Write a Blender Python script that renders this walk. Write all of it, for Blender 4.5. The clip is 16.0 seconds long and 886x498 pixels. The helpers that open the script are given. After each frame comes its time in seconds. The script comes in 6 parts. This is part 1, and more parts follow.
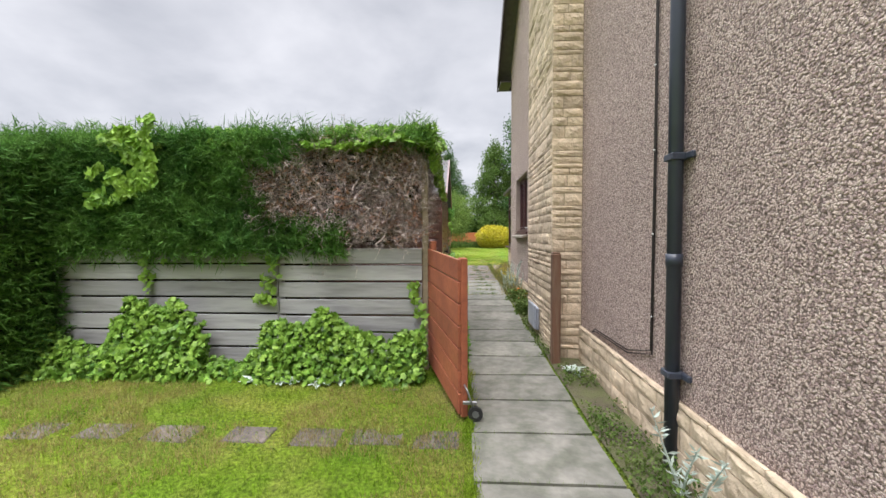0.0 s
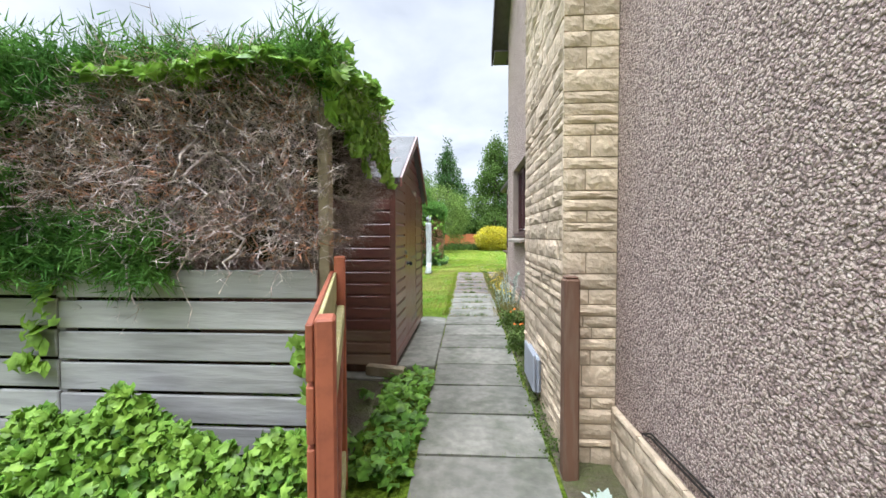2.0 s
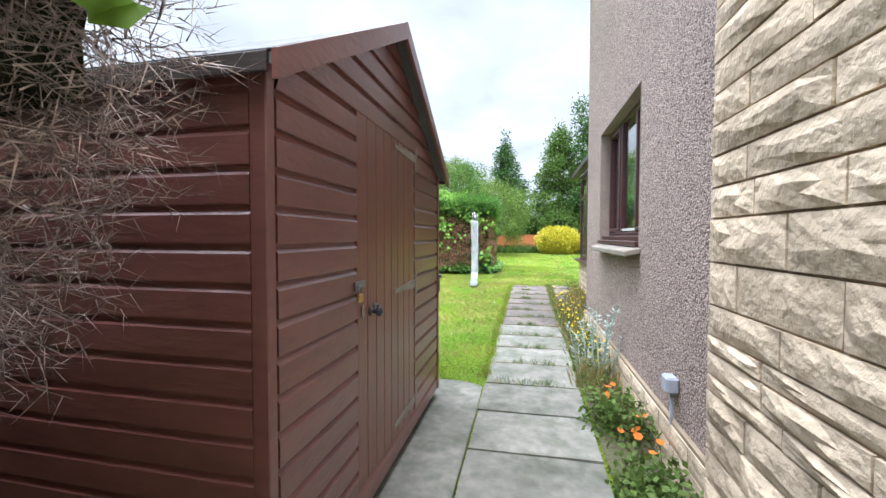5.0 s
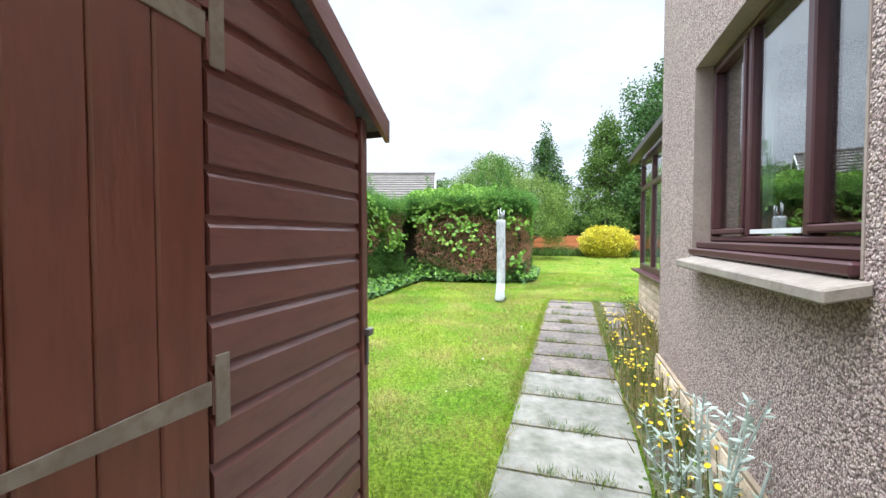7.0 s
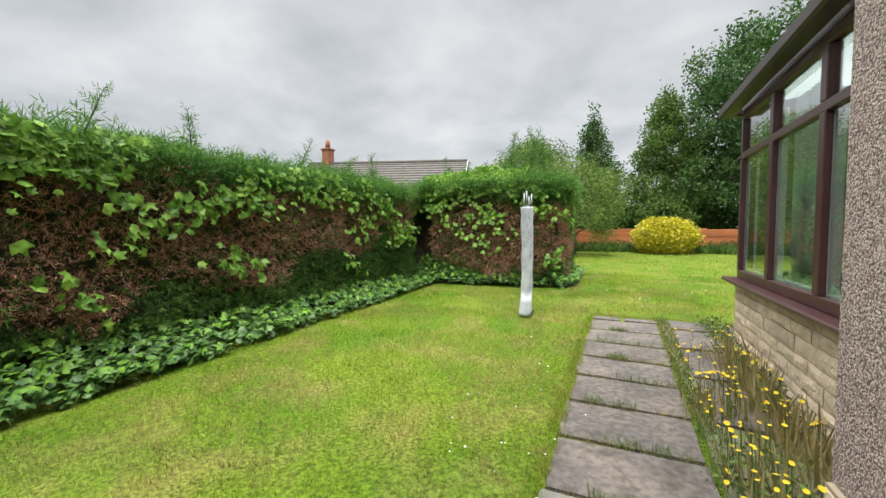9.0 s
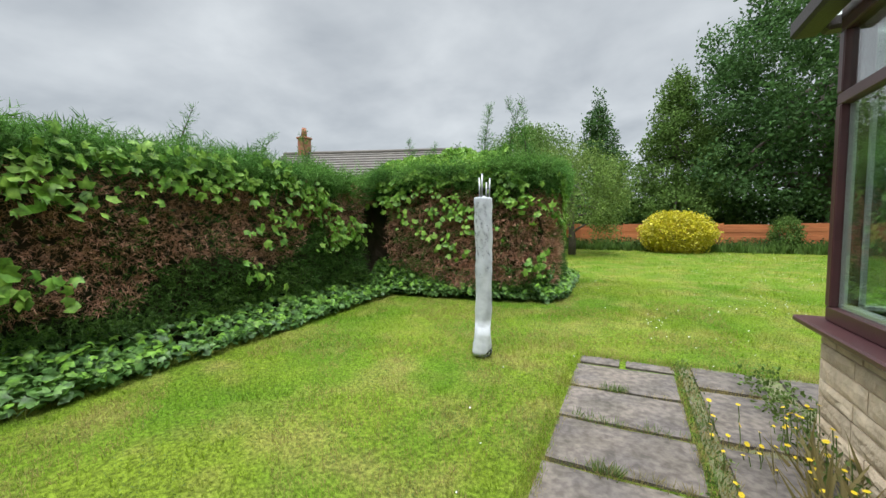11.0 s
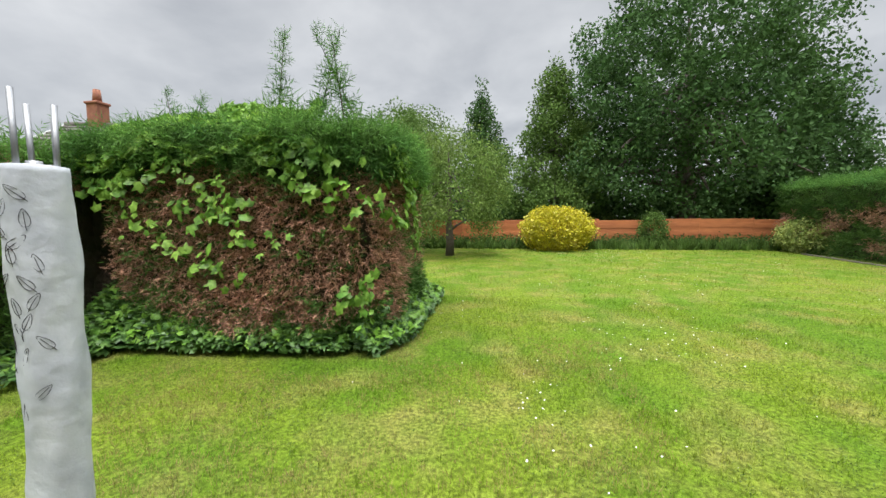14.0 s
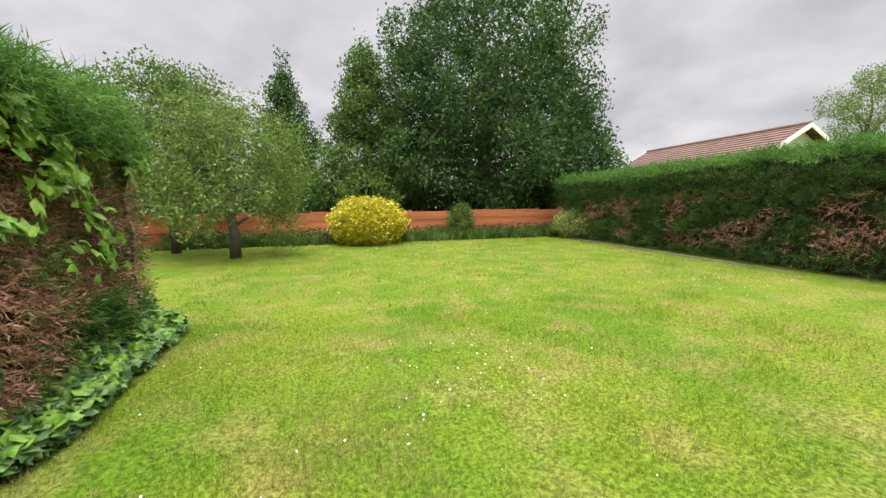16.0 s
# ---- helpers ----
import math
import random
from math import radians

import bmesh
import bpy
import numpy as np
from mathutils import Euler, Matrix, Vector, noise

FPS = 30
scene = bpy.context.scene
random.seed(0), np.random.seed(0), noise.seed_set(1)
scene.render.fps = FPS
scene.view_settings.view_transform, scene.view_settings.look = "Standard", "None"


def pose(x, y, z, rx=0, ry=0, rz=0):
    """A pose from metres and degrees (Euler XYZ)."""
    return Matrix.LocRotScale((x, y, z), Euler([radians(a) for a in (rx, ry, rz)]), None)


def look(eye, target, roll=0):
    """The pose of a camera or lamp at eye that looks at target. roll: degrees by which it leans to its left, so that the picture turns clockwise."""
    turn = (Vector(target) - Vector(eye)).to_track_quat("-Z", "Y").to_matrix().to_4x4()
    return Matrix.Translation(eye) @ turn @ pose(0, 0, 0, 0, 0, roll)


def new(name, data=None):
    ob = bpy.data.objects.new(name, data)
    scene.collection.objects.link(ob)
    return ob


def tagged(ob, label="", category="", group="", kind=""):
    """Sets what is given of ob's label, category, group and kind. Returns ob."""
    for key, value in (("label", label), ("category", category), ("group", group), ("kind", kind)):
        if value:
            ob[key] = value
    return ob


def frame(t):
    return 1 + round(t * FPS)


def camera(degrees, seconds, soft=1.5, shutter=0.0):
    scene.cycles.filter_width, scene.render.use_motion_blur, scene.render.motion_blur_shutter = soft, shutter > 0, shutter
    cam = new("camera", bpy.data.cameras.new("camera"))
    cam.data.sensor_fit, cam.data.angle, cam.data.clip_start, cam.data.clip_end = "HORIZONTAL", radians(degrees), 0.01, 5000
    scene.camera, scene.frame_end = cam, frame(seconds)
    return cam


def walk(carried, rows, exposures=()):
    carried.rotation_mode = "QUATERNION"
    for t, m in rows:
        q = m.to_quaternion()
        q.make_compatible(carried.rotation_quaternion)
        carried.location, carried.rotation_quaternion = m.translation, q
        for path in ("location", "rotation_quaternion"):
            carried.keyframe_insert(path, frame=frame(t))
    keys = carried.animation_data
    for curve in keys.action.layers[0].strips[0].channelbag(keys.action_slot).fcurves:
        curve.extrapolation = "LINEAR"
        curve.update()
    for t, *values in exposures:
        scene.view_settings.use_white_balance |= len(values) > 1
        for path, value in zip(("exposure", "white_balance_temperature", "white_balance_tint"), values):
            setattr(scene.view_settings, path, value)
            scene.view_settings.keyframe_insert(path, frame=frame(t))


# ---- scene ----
cam = camera(97.2, 16.0)
METRES, EYE, TILT, LEAN, TURN = 15.8, 1.5, 0.0, 0.0, 3.0
ROWS = [
    (0.0, 0.0, 0.0, 0.0, -0.01, -1.98, 0.22),
    (0.5, 0.0121, 0.0315, 0.0032, -0.07, -1.93, 0.24),
    (1.0, 0.0184, 0.062, 0.0041, -0.03, -1.88, 0.23),
    (1.5, 0.0261, 0.0934, 0.0026, 0.08, -1.86, 0.23),
    (2.0, 0.0326, 0.1273, 0.0033, 0.52, -1.85, 0.18),
    (2.5, 0.0363, 0.1596, 0.0043, 1.4, -1.84, 0.16),
    (3.0, 0.0427, 0.1913, 0.0043, 2.75, -1.82, 0.14),
    (3.5, 0.0417, 0.2242, 0.0042, 4.41, -1.82, 0.1),
    (4.0, 0.0431, 0.2558, 0.0063, 6.06, -1.82, 0.08),
    (6.5, 0.0492, 0.4022, 0.0072, 13.49, -1.83, -0.18),
    (7.0, 0.0549, 0.4379, 0.0096, 15.01, -1.78, -0.02),
    (7.5, 0.0532, 0.4718, 0.0099, 16.71, -1.86, -0.0),
    (8.0, 0.0551, 0.5042, 0.0086, 18.59, -2.08, -0.03),
    (10.5, 0.0628, 0.6702, 0.0117, 22.82, -3.42, 0.19),
    (11.0, 0.07, 0.704, 0.0134, 22.29, -3.52, 0.2),
    (11.5, 0.0747, 0.7363, 0.0153, 21.28, -3.67, 0.22),
    (12.0, 0.0835, 0.7687, 0.0165, 19.78, -3.85, 0.2),
    (12.5, 0.084, 0.7987, 0.0169, 17.73, -4.08, 0.21),
    (13.0, 0.0846, 0.8268, 0.0185, 15.18, -4.24, 0.23),
    (13.5, 0.0896, 0.8574, 0.0195, 11.84, -4.35, 0.34),
    (14.0, 0.0924, 0.8872, 0.02, 7.3, -4.48, 0.42),
    (14.5, 0.1021, 0.9155, 0.0194, 1.31, -4.63, 0.52),
    (15.0, 0.1142, 0.9406, 0.0206, -5.69, -4.86, 0.67),
    (15.5, 0.1209, 0.962, 0.022, -12.71, -5.33, 0.79),
    (16.0, 0.1303, 0.982, 0.0217, -18.33, -6.09, 0.75),
]
EXPOSURES = [(0.0, 0.82, 6350, 14), (0.7, 0.86, 6300, 14), (1.6, 1.08, 6020, 11), (4.0, 1.32, 5760, 10), (7.0, 1.36, 5860, 10), (8.0, 1.12, 7050, 14), (9.5, 0.58, 6300, 7), (13.0, 0.5, 6230, 7), (15.0, 0.66, 6650, 14), (16.0, 0.68, 6700, 15)]
walk(cam, [(t, pose(0, 0, EYE, TILT, LEAN, TURN) @ pose(METRES * x, METRES * y, METRES * z, 90 + pitch, roll, yaw)) for t, x, y, z, yaw, pitch, roll in ROWS], EXPOSURES)


def ground_z(y):
    """Height of the ground: a gentle rise along the garden."""
    return np.interp(y, [3.5, 6.5, 10, 16, 19.5, 30, 40], [0.0, .08, .17, .29, .39, .54, .6])


# ---- world and sun: an overcast sky, brighter overhead ----
world = bpy.data.worlds.new("overcast")
scene.world = world
world.use_nodes = True
wn, wl = world.node_tree.nodes, world.node_tree.links
wn.clear()
SUN_EL, SUN_AZ = radians(69), radians(174)


def wnode(kind, **props):
    n = wn.new(kind)
    for k, v in props.items():
        n.inputs[k].default_value = v
    return n


sky = wn.new("ShaderNodeTexSky")
sky.sky_type = "NISHITA"
sky.sun_disc = False
sky.sun_elevation, sky.sun_rotation = SUN_EL, SUN_AZ
wco = wn.new("ShaderNodeTexCoord")
sep = wn.new("ShaderNodeSeparateXYZ")
wl.new(wco.outputs["Generated"], sep.inputs[0])
# clouds seen in perspective: a flat layer, direction divided by its height
hz = wn.new("ShaderNodeMath"); hz.operation = "ADD"; hz.inputs[1].default_value = 0.28
wl.new(sep.outputs["Z"], hz.inputs[0])
hmax = wn.new("ShaderNodeMath"); hmax.operation = "MAXIMUM"; hmax.inputs[1].default_value = 0.05
wl.new(hz.outputs[0], hmax.inputs[0])
dvx = wn.new("ShaderNodeMath"); dvx.operation = "DIVIDE"
dvy = wn.new("ShaderNodeMath"); dvy.operation = "DIVIDE"
wl.new(sep.outputs["X"], dvx.inputs[0]); wl.new(hmax.outputs[0], dvx.inputs[1])
wl.new(sep.outputs["Y"], dvy.inputs[0]); wl.new(hmax.outputs[0], dvy.inputs[1])
com = wn.new("ShaderNodeCombineXYZ")
wl.new(dvx.outputs[0], com.inputs[0]); wl.new(dvy.outputs[0], com.inputs[1])
cloud = wnode("ShaderNodeTexNoise", Scale=2.1, Detail=6.0, Roughness=0.5, Distortion=0.15)
wl.new(com.outputs[0], cloud.inputs["Vector"])
cramp = wn.new("ShaderNodeValToRGB")
cramp.color_ramp.elements[0].position, cramp.color_ramp.elements[0].color = 0.30, (0.52, 0.54, 0.57, 1)
cramp.color_ramp.elements[1].position, cramp.color_ramp.elements[1].color = 0.70, (0.88, 0.89, 0.90, 1)
wl.new(cloud.outputs["Fac"], cramp.inputs[0])
# overcast brightness: three times as bright overhead as at the horizon
zen = wn.new("ShaderNodeMapRange")
zen.inputs["From Min"].default_value, zen.inputs["From Max"].default_value = 0.52, 1.0
zen.inputs["To Min"].default_value, zen.inputs["To Max"].default_value = 0.62, 6.2
wl.new(sep.outputs["Z"], zen.inputs["Value"])
cmul = wn.new("ShaderNodeVectorMath"); cmul.operation = "SCALE"
wl.new(cramp.outputs[0], cmul.inputs[0]); wl.new(zen.outputs[0], cmul.inputs["Scale"])
bg_cloud = wnode("ShaderNodeBackground", Strength=1.0)
wl.new(cmul.outputs[0], bg_cloud.inputs["Color"])
bg_sky = wnode("ShaderNodeBackground", Strength=0.08)
wl.new(sky.outputs[0], bg_sky.inputs["Color"])
mixw = wnode("ShaderNodeMixShader", Fac=0.9)
wl.new(bg_sky.outputs[0], mixw.inputs[1]); wl.new(bg_cloud.outputs[0], mixw.inputs[2])
wout = wn.new("ShaderNodeOutputWorld")
wl.new(mixw.outputs[0], wout.inputs[0])

sun_data = bpy.data.lights.new("sun", "SUN")
sun_data.energy, sun_data.angle, sun_data.color = 2.2, radians(40), (1, 0.96, 0.9)
sun = new("sun", sun_data)
sun.matrix_world = look((1, -10, 26), (0, 0, 0))


# ---- materials ----
def material(name, c1, c2, s1=1.5, c3=None, s2=30.0, rough=0.8, bump=0.2, bump_s=60.0, metal=0.0, rnd=0.0, mix3=0.5,
             leaf=0.0, stretch=(1, 1, 1), dist=0.01, spec=0.4, fine=0.0, fine_s=30.0):
    """A surface with broad patches c1-c2, fine grain towards c3, a relief, and a piece-to-piece change of value."""
    m = bpy.data.materials.new(name)
    m.use_nodes = True
    n, l = m.node_tree.nodes, m.node_tree.links
    b = n["Principled BSDF"]
    out = n["Material Output"]
    geo = n.new("ShaderNodeNewGeometry")
    mp = n.new("ShaderNodeMapping")
    mp.inputs["Scale"].default_value = stretch
    l.new(geo.outputs["Position"], mp.inputs[0])
    vec = mp.outputs[0]

    def noise_tex(scale, detail=4):
        t = n.new("ShaderNodeTexNoise")
        t.inputs["Scale"].default_value, t.inputs["Detail"].default_value = scale, detail
        l.new(vec, t.inputs["Vector"])
        return t.outputs["Fac"]

    def ramp(f, lo, hi):
        r = n.new("ShaderNodeMapRange")
        r.inputs["From Min"].default_value, r.inputs["From Max"].default_value = lo, hi
        l.new(f, r.inputs["Value"])
        return r.outputs[0]

    def mix(f, a, c):
        x = n.new("ShaderNodeMix")
        x.data_type = "RGBA"
        l.new(f, x.inputs["Factor"])
        for sock, v in ((x.inputs[6], a), (x.inputs[7], c)):
            if isinstance(v, tuple):
                sock.default_value = (*v, 1)
            else:
                l.new(v, sock)
        return x.outputs[2]

    col = mix(ramp(noise_tex(s1), 0.38, 0.62), c1, c2)
    if c3:
        f = ramp(noise_tex(s2, 6), 0.45, 0.72)
        k = n.new("ShaderNodeMath"); k.operation = "MULTIPLY"; k.inputs[1].default_value = mix3
        l.new(f, k.inputs[0])
        col = mix(k.outputs[0], col, c3)
    if fine:
        # value from leaf to leaf
        r = n.new("ShaderNodeMapRange")
        r.inputs["From Min"].default_value, r.inputs["From Max"].default_value = 0.34, 0.66
        r.inputs["To Min"].default_value, r.inputs["To Max"].default_value = 1 - fine, 1 + fine
        l.new(noise_tex(fine_s, 2), r.inputs["Value"])
        sc = n.new("ShaderNodeVectorMath"); sc.operation = "SCALE"
        l.new(col, sc.inputs[0]); l.new(r.outputs[0], sc.inputs["Scale"])
        col = sc.outputs[0]
    if rnd:
        oi = n.new("ShaderNodeObjectInfo")
        r = n.new("ShaderNodeMapRange")
        r.inputs["To Min"].default_value, r.inputs["To Max"].default_value = 1 - rnd, 1 + rnd
        l.new(oi.outputs["Random"], r.inputs["Value"])
        sc = n.new("ShaderNodeVectorMath"); sc.operation = "SCALE"
        l.new(col, sc.inputs[0]); l.new(r.outputs[0], sc.inputs["Scale"])
        col = sc.outputs[0]
    l.new(col, b.inputs["Base Color"])
    b.inputs["Roughness"].default_value, b.inputs["Metallic"].default_value = rough, metal
    b.inputs["Specular IOR Level"].default_value = spec
    if bump:
        bp = n.new("ShaderNodeBump")
        bp.inputs["Strength"].default_value, bp.inputs["Distance"].default_value = bump, dist
        l.new(noise_tex(bump_s, 5), bp.inputs["Height"])
        l.new(bp.outputs[0], b.inputs["Normal"])
    if leaf:
        tr = n.new("ShaderNodeBsdfTranslucent")
        l.new(col, tr.inputs["Color"])
        ms = n.new("ShaderNodeMixShader")
        ms.inputs[0].default_value = leaf
        l.new(b.outputs[0], ms.inputs[1]); l.new(tr.outputs[0], ms.inputs[2])
        l.new(ms.outputs[0], out.inputs[0])
    return m


def pebbledash():
    """Dry dash: crushed stones of several colours thrown on mortar."""
    m = bpy.data.materials.new("pebbledash")
    m.use_nodes = True
    n, l = m.node_tree.nodes, m.node_tree.links
    b = n["Principled BSDF"]
    geo = n.new("ShaderNodeNewGeometry")
    warp = n.new("ShaderNodeTexNoise")
    warp.inputs["Scale"].default_value = 60
    l.new(geo.outputs["Position"], warp.inputs["Vector"])
    off = n.new("ShaderNodeVectorMath"); off.operation = "MULTIPLY_ADD"
    off.inputs[1].default_value = (0.022, 0.022, 0.022)
    l.new(warp.outputs["Color"], off.inputs[0]); l.new(geo.outputs["Position"], off.inputs[2])
    v = n.new("ShaderNodeTexVoronoi")
    v.inputs["Scale"].default_value = 80
    l.new(off.outputs[0], v.inputs["Vector"])
    sepc = n.new("ShaderNodeSeparateColor")
    l.new(v.outputs["Color"], sepc.inputs[0])
    r = n.new("ShaderNodeValToRGB")
    r.color_ramp.interpolation = "CONSTANT"
    e = r.color_ramp.elements
    e[0].position, e[0].color = 0, (0.48, 0.375, 0.325, 1)
    e[1].position, e[1].color = 0.25, (0.31, 0.225, 0.205, 1)
    for p, c in ((0.45, (0.53, 0.42, 0.365)), (0.62, (0.41, 0.305, 0.27)), (0.78, (0.55, 0.455, 0.40)), (0.9, (0.25, 0.18, 0.16))):
        x = e.new(p)
        x.color = (*c, 1)
    l.new(sepc.outputs["Red"], r.inputs[0])
    gap = n.new("ShaderNodeMapRange")
    gap.inputs["From Min"].default_value, gap.inputs["From Max"].default_value = 0.45, 0.75
    l.new(v.outputs["Distance"], gap.inputs["Value"])
    mx = n.new("ShaderNodeMix"); mx.data_type = "RGBA"
    l.new(gap.outputs[0], mx.inputs["Factor"]); l.new(r.outputs[0], mx.inputs[6])
    mx.inputs[7].default_value = (0.15, 0.11, 0.095, 1)
    big = n.new("ShaderNodeTexNoise")
    big.inputs["Scale"].default_value = 0.8
    l.new(geo.outputs["Position"], big.inputs["Vector"])
    mr = n.new("ShaderNodeMapRange")
    mr.inputs["To Min"].default_value, mr.inputs["To Max"].default_value = 0.95, 1.3
    l.new(big.outputs["Fac"], mr.inputs["Value"])
    sc = n.new("ShaderNodeVectorMath"); sc.operation = "SCALE"
    l.new(mx.outputs[2], sc.inputs[0]); l.new(mr.outputs[0], sc.inputs["Scale"])
    l.new(sc.outputs[0], b.inputs["Base Color"])
    b.inputs["Roughness"].default_value = 0.85
    inv = n.new("ShaderNodeMath"); inv.operation = "SUBTRACT"; inv.inputs[0].default_value = 1
    l.new(v.outputs["Distance"], inv.inputs[1])
    bp = n.new("ShaderNodeBump")
    bp.inputs["Strength"].default_value, bp.inputs["Distance"].default_value = 1.0, 0.012
    l.new(inv.outputs[0], bp.inputs["Height"]); l.new(bp.outputs[0], b.inputs["Normal"])
    return m


def glass_material():
    m = bpy.data.materials.new("window_glass")
    m.use_nodes = True
    n, l = m.node_tree.nodes, m.node_tree.links
    n.remove(n["Principled BSDF"])
    lw = n.new("ShaderNodeLayerWeight"); lw.inputs["Blend"].default_value = 0.5
    pw = n.new("ShaderNodeMath"); pw.operation = "POWER"; pw.inputs[1].default_value = 3.0
    l.new(lw.outputs["Facing"], pw.inputs[0])
    fr = n.new("ShaderNodeMath"); fr.operation = "MULTIPLY_ADD"
    fr.inputs[1].default_value, fr.inputs[2].default_value = 0.86, 0.13
    l.new(pw.outputs[0], fr.inputs[0])
    tr = n.new("ShaderNodeBsdfTransparent"); tr.inputs[0].default_value = (0.86, 0.92, 0.9, 1)
    gl = n.new("ShaderNodeBsdfGlossy"); gl.inputs["Roughness"].default_value = 0.01
    mx = n.new("ShaderNodeMixShader")
    l.new(fr.outputs[0], mx.inputs[0]); l.new(tr.outputs[0], mx.inputs[1]); l.new(gl.outputs[0], mx.inputs[2])
    l.new(mx.outputs[0], n["Material Output"].inputs[0])
    return m


M_DASH = pebbledash()
M_GLASS = glass_material()
M_SMOOTH = material("smooth_render", (0.36, 0.29, 0.24), (0.30, 0.24, 0.2), 3, (0.22, 0.18, 0.15), 40, bump=0.2)
M_STONE = material("split_stone", (0.63, 0.51, 0.37), (0.54, 0.43, 0.305), 2.5, (0.40, 0.31, 0.215), 22, rnd=0.16, bump=0.75, bump_s=28, dist=0.02, rough=0.9, fine=0.12, fine_s=9)
M_MORTAR = material("mortar", (0.36, 0.29, 0.2), (0.28, 0.22, 0.15), 4, bump=0.4)
M_SLAB = material("concrete_slab", (0.227, 0.219, 0.189), (0.160, 0.158, 0.133), 2.6, (0.076, 0.084, 0.056), 5, rnd=0.14, mix3=0.75, bump=0.35, bump_s=45, rough=0.92, fine=0.13, fine_s=14)
M_SLAB_GREY = material("weathered_slab", (0.105, 0.090, 0.081), (0.150, 0.125, 0.105), 3, (0.052, 0.047, 0.036), 6, rnd=0.15, mix3=0.7, bump=0.35, bump_s=40, rough=0.9, fine=0.3, fine_s=20)
M_SHED = material("red_brown_stain", (0.237, 0.093, 0.077), (0.196, 0.076, 0.064), 3, (0.122, 0.048, 0.042), 25, rnd=0.1, bump=0.25, bump_s=50, rough=0.3, stretch=(0.3, 0.3, 1), spec=0.95)
M_SHED_DOOR = material("door_stain", (0.217, 0.064, 0.035), (0.180, 0.053, 0.030), 3, (0.120, 0.035, 0.022), 25, rnd=0.08, bump=0.2, bump_s=50, rough=0.3, stretch=(1, 1, 0.2), spec=0.9)
M_SHED_WORN = material("worn_bare_boards", (0.24, 0.15, 0.11), (0.30, 0.22, 0.16), 5, (0.16, 0.07, 0.05), 12, rnd=0.1, bump=0.4, bump_s=50, rough=0.8, stretch=(0.2, 1, 1))
M_BRASS = material("brass", (0.55, 0.36, 0.12), (0.48, 0.3, 0.1), 8, rough=0.35, metal=0.8, bump=0.05)
M_STRAW = material("dry_grass", (0.34, 0.27, 0.11), (0.27, 0.23, 0.08), 3, (0.42, 0.35, 0.17), 30, bump=0, leaf=0.3, rough=0.8, spec=0.15, fine=0.4, fine_s=50)
M_FELT = material("roofing_felt", (0.13, 0.135, 0.14), (0.19, 0.195, 0.2), 2, (0.08, 0.08, 0.085), 60, bump=0.5, bump_s=120)
M_GREYWOOD = material("silvered_wood", (0.390, 0.392, 0.386), (0.286, 0.286, 0.283), 3, (0.156, 0.153, 0.152), 20, rnd=0.18, bump=0.4, bump_s=40, stretch=(0.12, 1, 1), rough=0.9)
M_GATE = material("red_cedar_stain", (0.36, 0.11, 0.055), (0.27, 0.08, 0.042), 4, (0.17, 0.055, 0.034), 25, rnd=0.12, bump=0.25, bump_s=40, rough=0.65)
M_RAW = material("green_tinged_softwood", (0.40, 0.355, 0.17), (0.31, 0.29, 0.12), 4, (0.48, 0.43, 0.28), 20, rnd=0.1, bump=0.3, bump_s=40)
M_POSTWOOD = material("brown_post", (0.17, 0.09, 0.055), (0.12, 0.065, 0.042), 5, (0.22, 0.16, 0.11), 25, bump=0.4, stretch=(1, 1, 0.15))
M_PALEWOOD = material("bare_timber", (0.35, 0.29, 0.2), (0.27, 0.22, 0.15), 5, (0.18, 0.15, 0.1), 25, bump=0.3)
M_FARFENCE = material("orange_fence_stain", (0.442, 0.156, 0.054), (0.365, 0.124, 0.045), 2, (0.255, 0.083, 0.032), 15, rnd=0.12, bump=0.2, stretch=(0.2, 1, 1))
M_BLACK = material("black_plastic", (0.035, 0.042, 0.06), (0.045, 0.053, 0.075), 3, rough=0.35, bump=0.05, spec=0.5)
M_CABLE = material("cable", (0.02, 0.016, 0.014), (0.03, 0.022, 0.02), 6, bump=0)
M_FRAME = material("dark_brown_frame", (0.085, 0.035, 0.036), (0.07, 0.028, 0.03), 3, rough=0.35, bump=0.05)
M_SOFFIT = material("dark_fascia", (0.045, 0.035, 0.032), (0.06, 0.045, 0.04), 3, rough=0.5)
M_SILL = material("stone_sill", (0.33, 0.285, 0.235), (0.26, 0.225, 0.19), 5, (0.2, 0.17, 0.13), 30, bump=0.3)
M_COVER = material("grey_cover_cloth", (0.52, 0.54, 0.56), (0.43, 0.45, 0.48), 5, (0.26, 0.28, 0.31), 9, rough=0.85, bump=0.4, bump_s=14, dist=0.02, spec=0.2)
M_METAL = material("galvanised_steel", (0.330, 0.336, 0.342), (0.270, 0.276, 0.288), 8, rough=0.45, metal=0.9, bump=0.1)
M_RUST = material("grey_painted_iron", (0.36, 0.33, 0.28), (0.28, 0.25, 0.21), 10, (0.2, 0.13, 0.08), 30, rough=0.6, bump=0.2)
M_RUBBER = material("black_rubber", (0.022, 0.022, 0.022), (0.02, 0.02, 0.02), 5, rough=0.7)
M_BOX = material("grey_meter_box", (0.42, 0.45, 0.52), (0.36, 0.39, 0.45), 3, rough=0.4, bump=0.05)
M_WHITE = material("white_plastic", (0.75, 0.76, 0.74), (0.68, 0.7, 0.68), 3, rough=0.4, bump=0)
M_CURTAIN = material("pale_curtain", (0.62, 0.64, 0.6), (0.52, 0.55, 0.52), 6, rough=0.9, bump=0.2, bump_s=10)
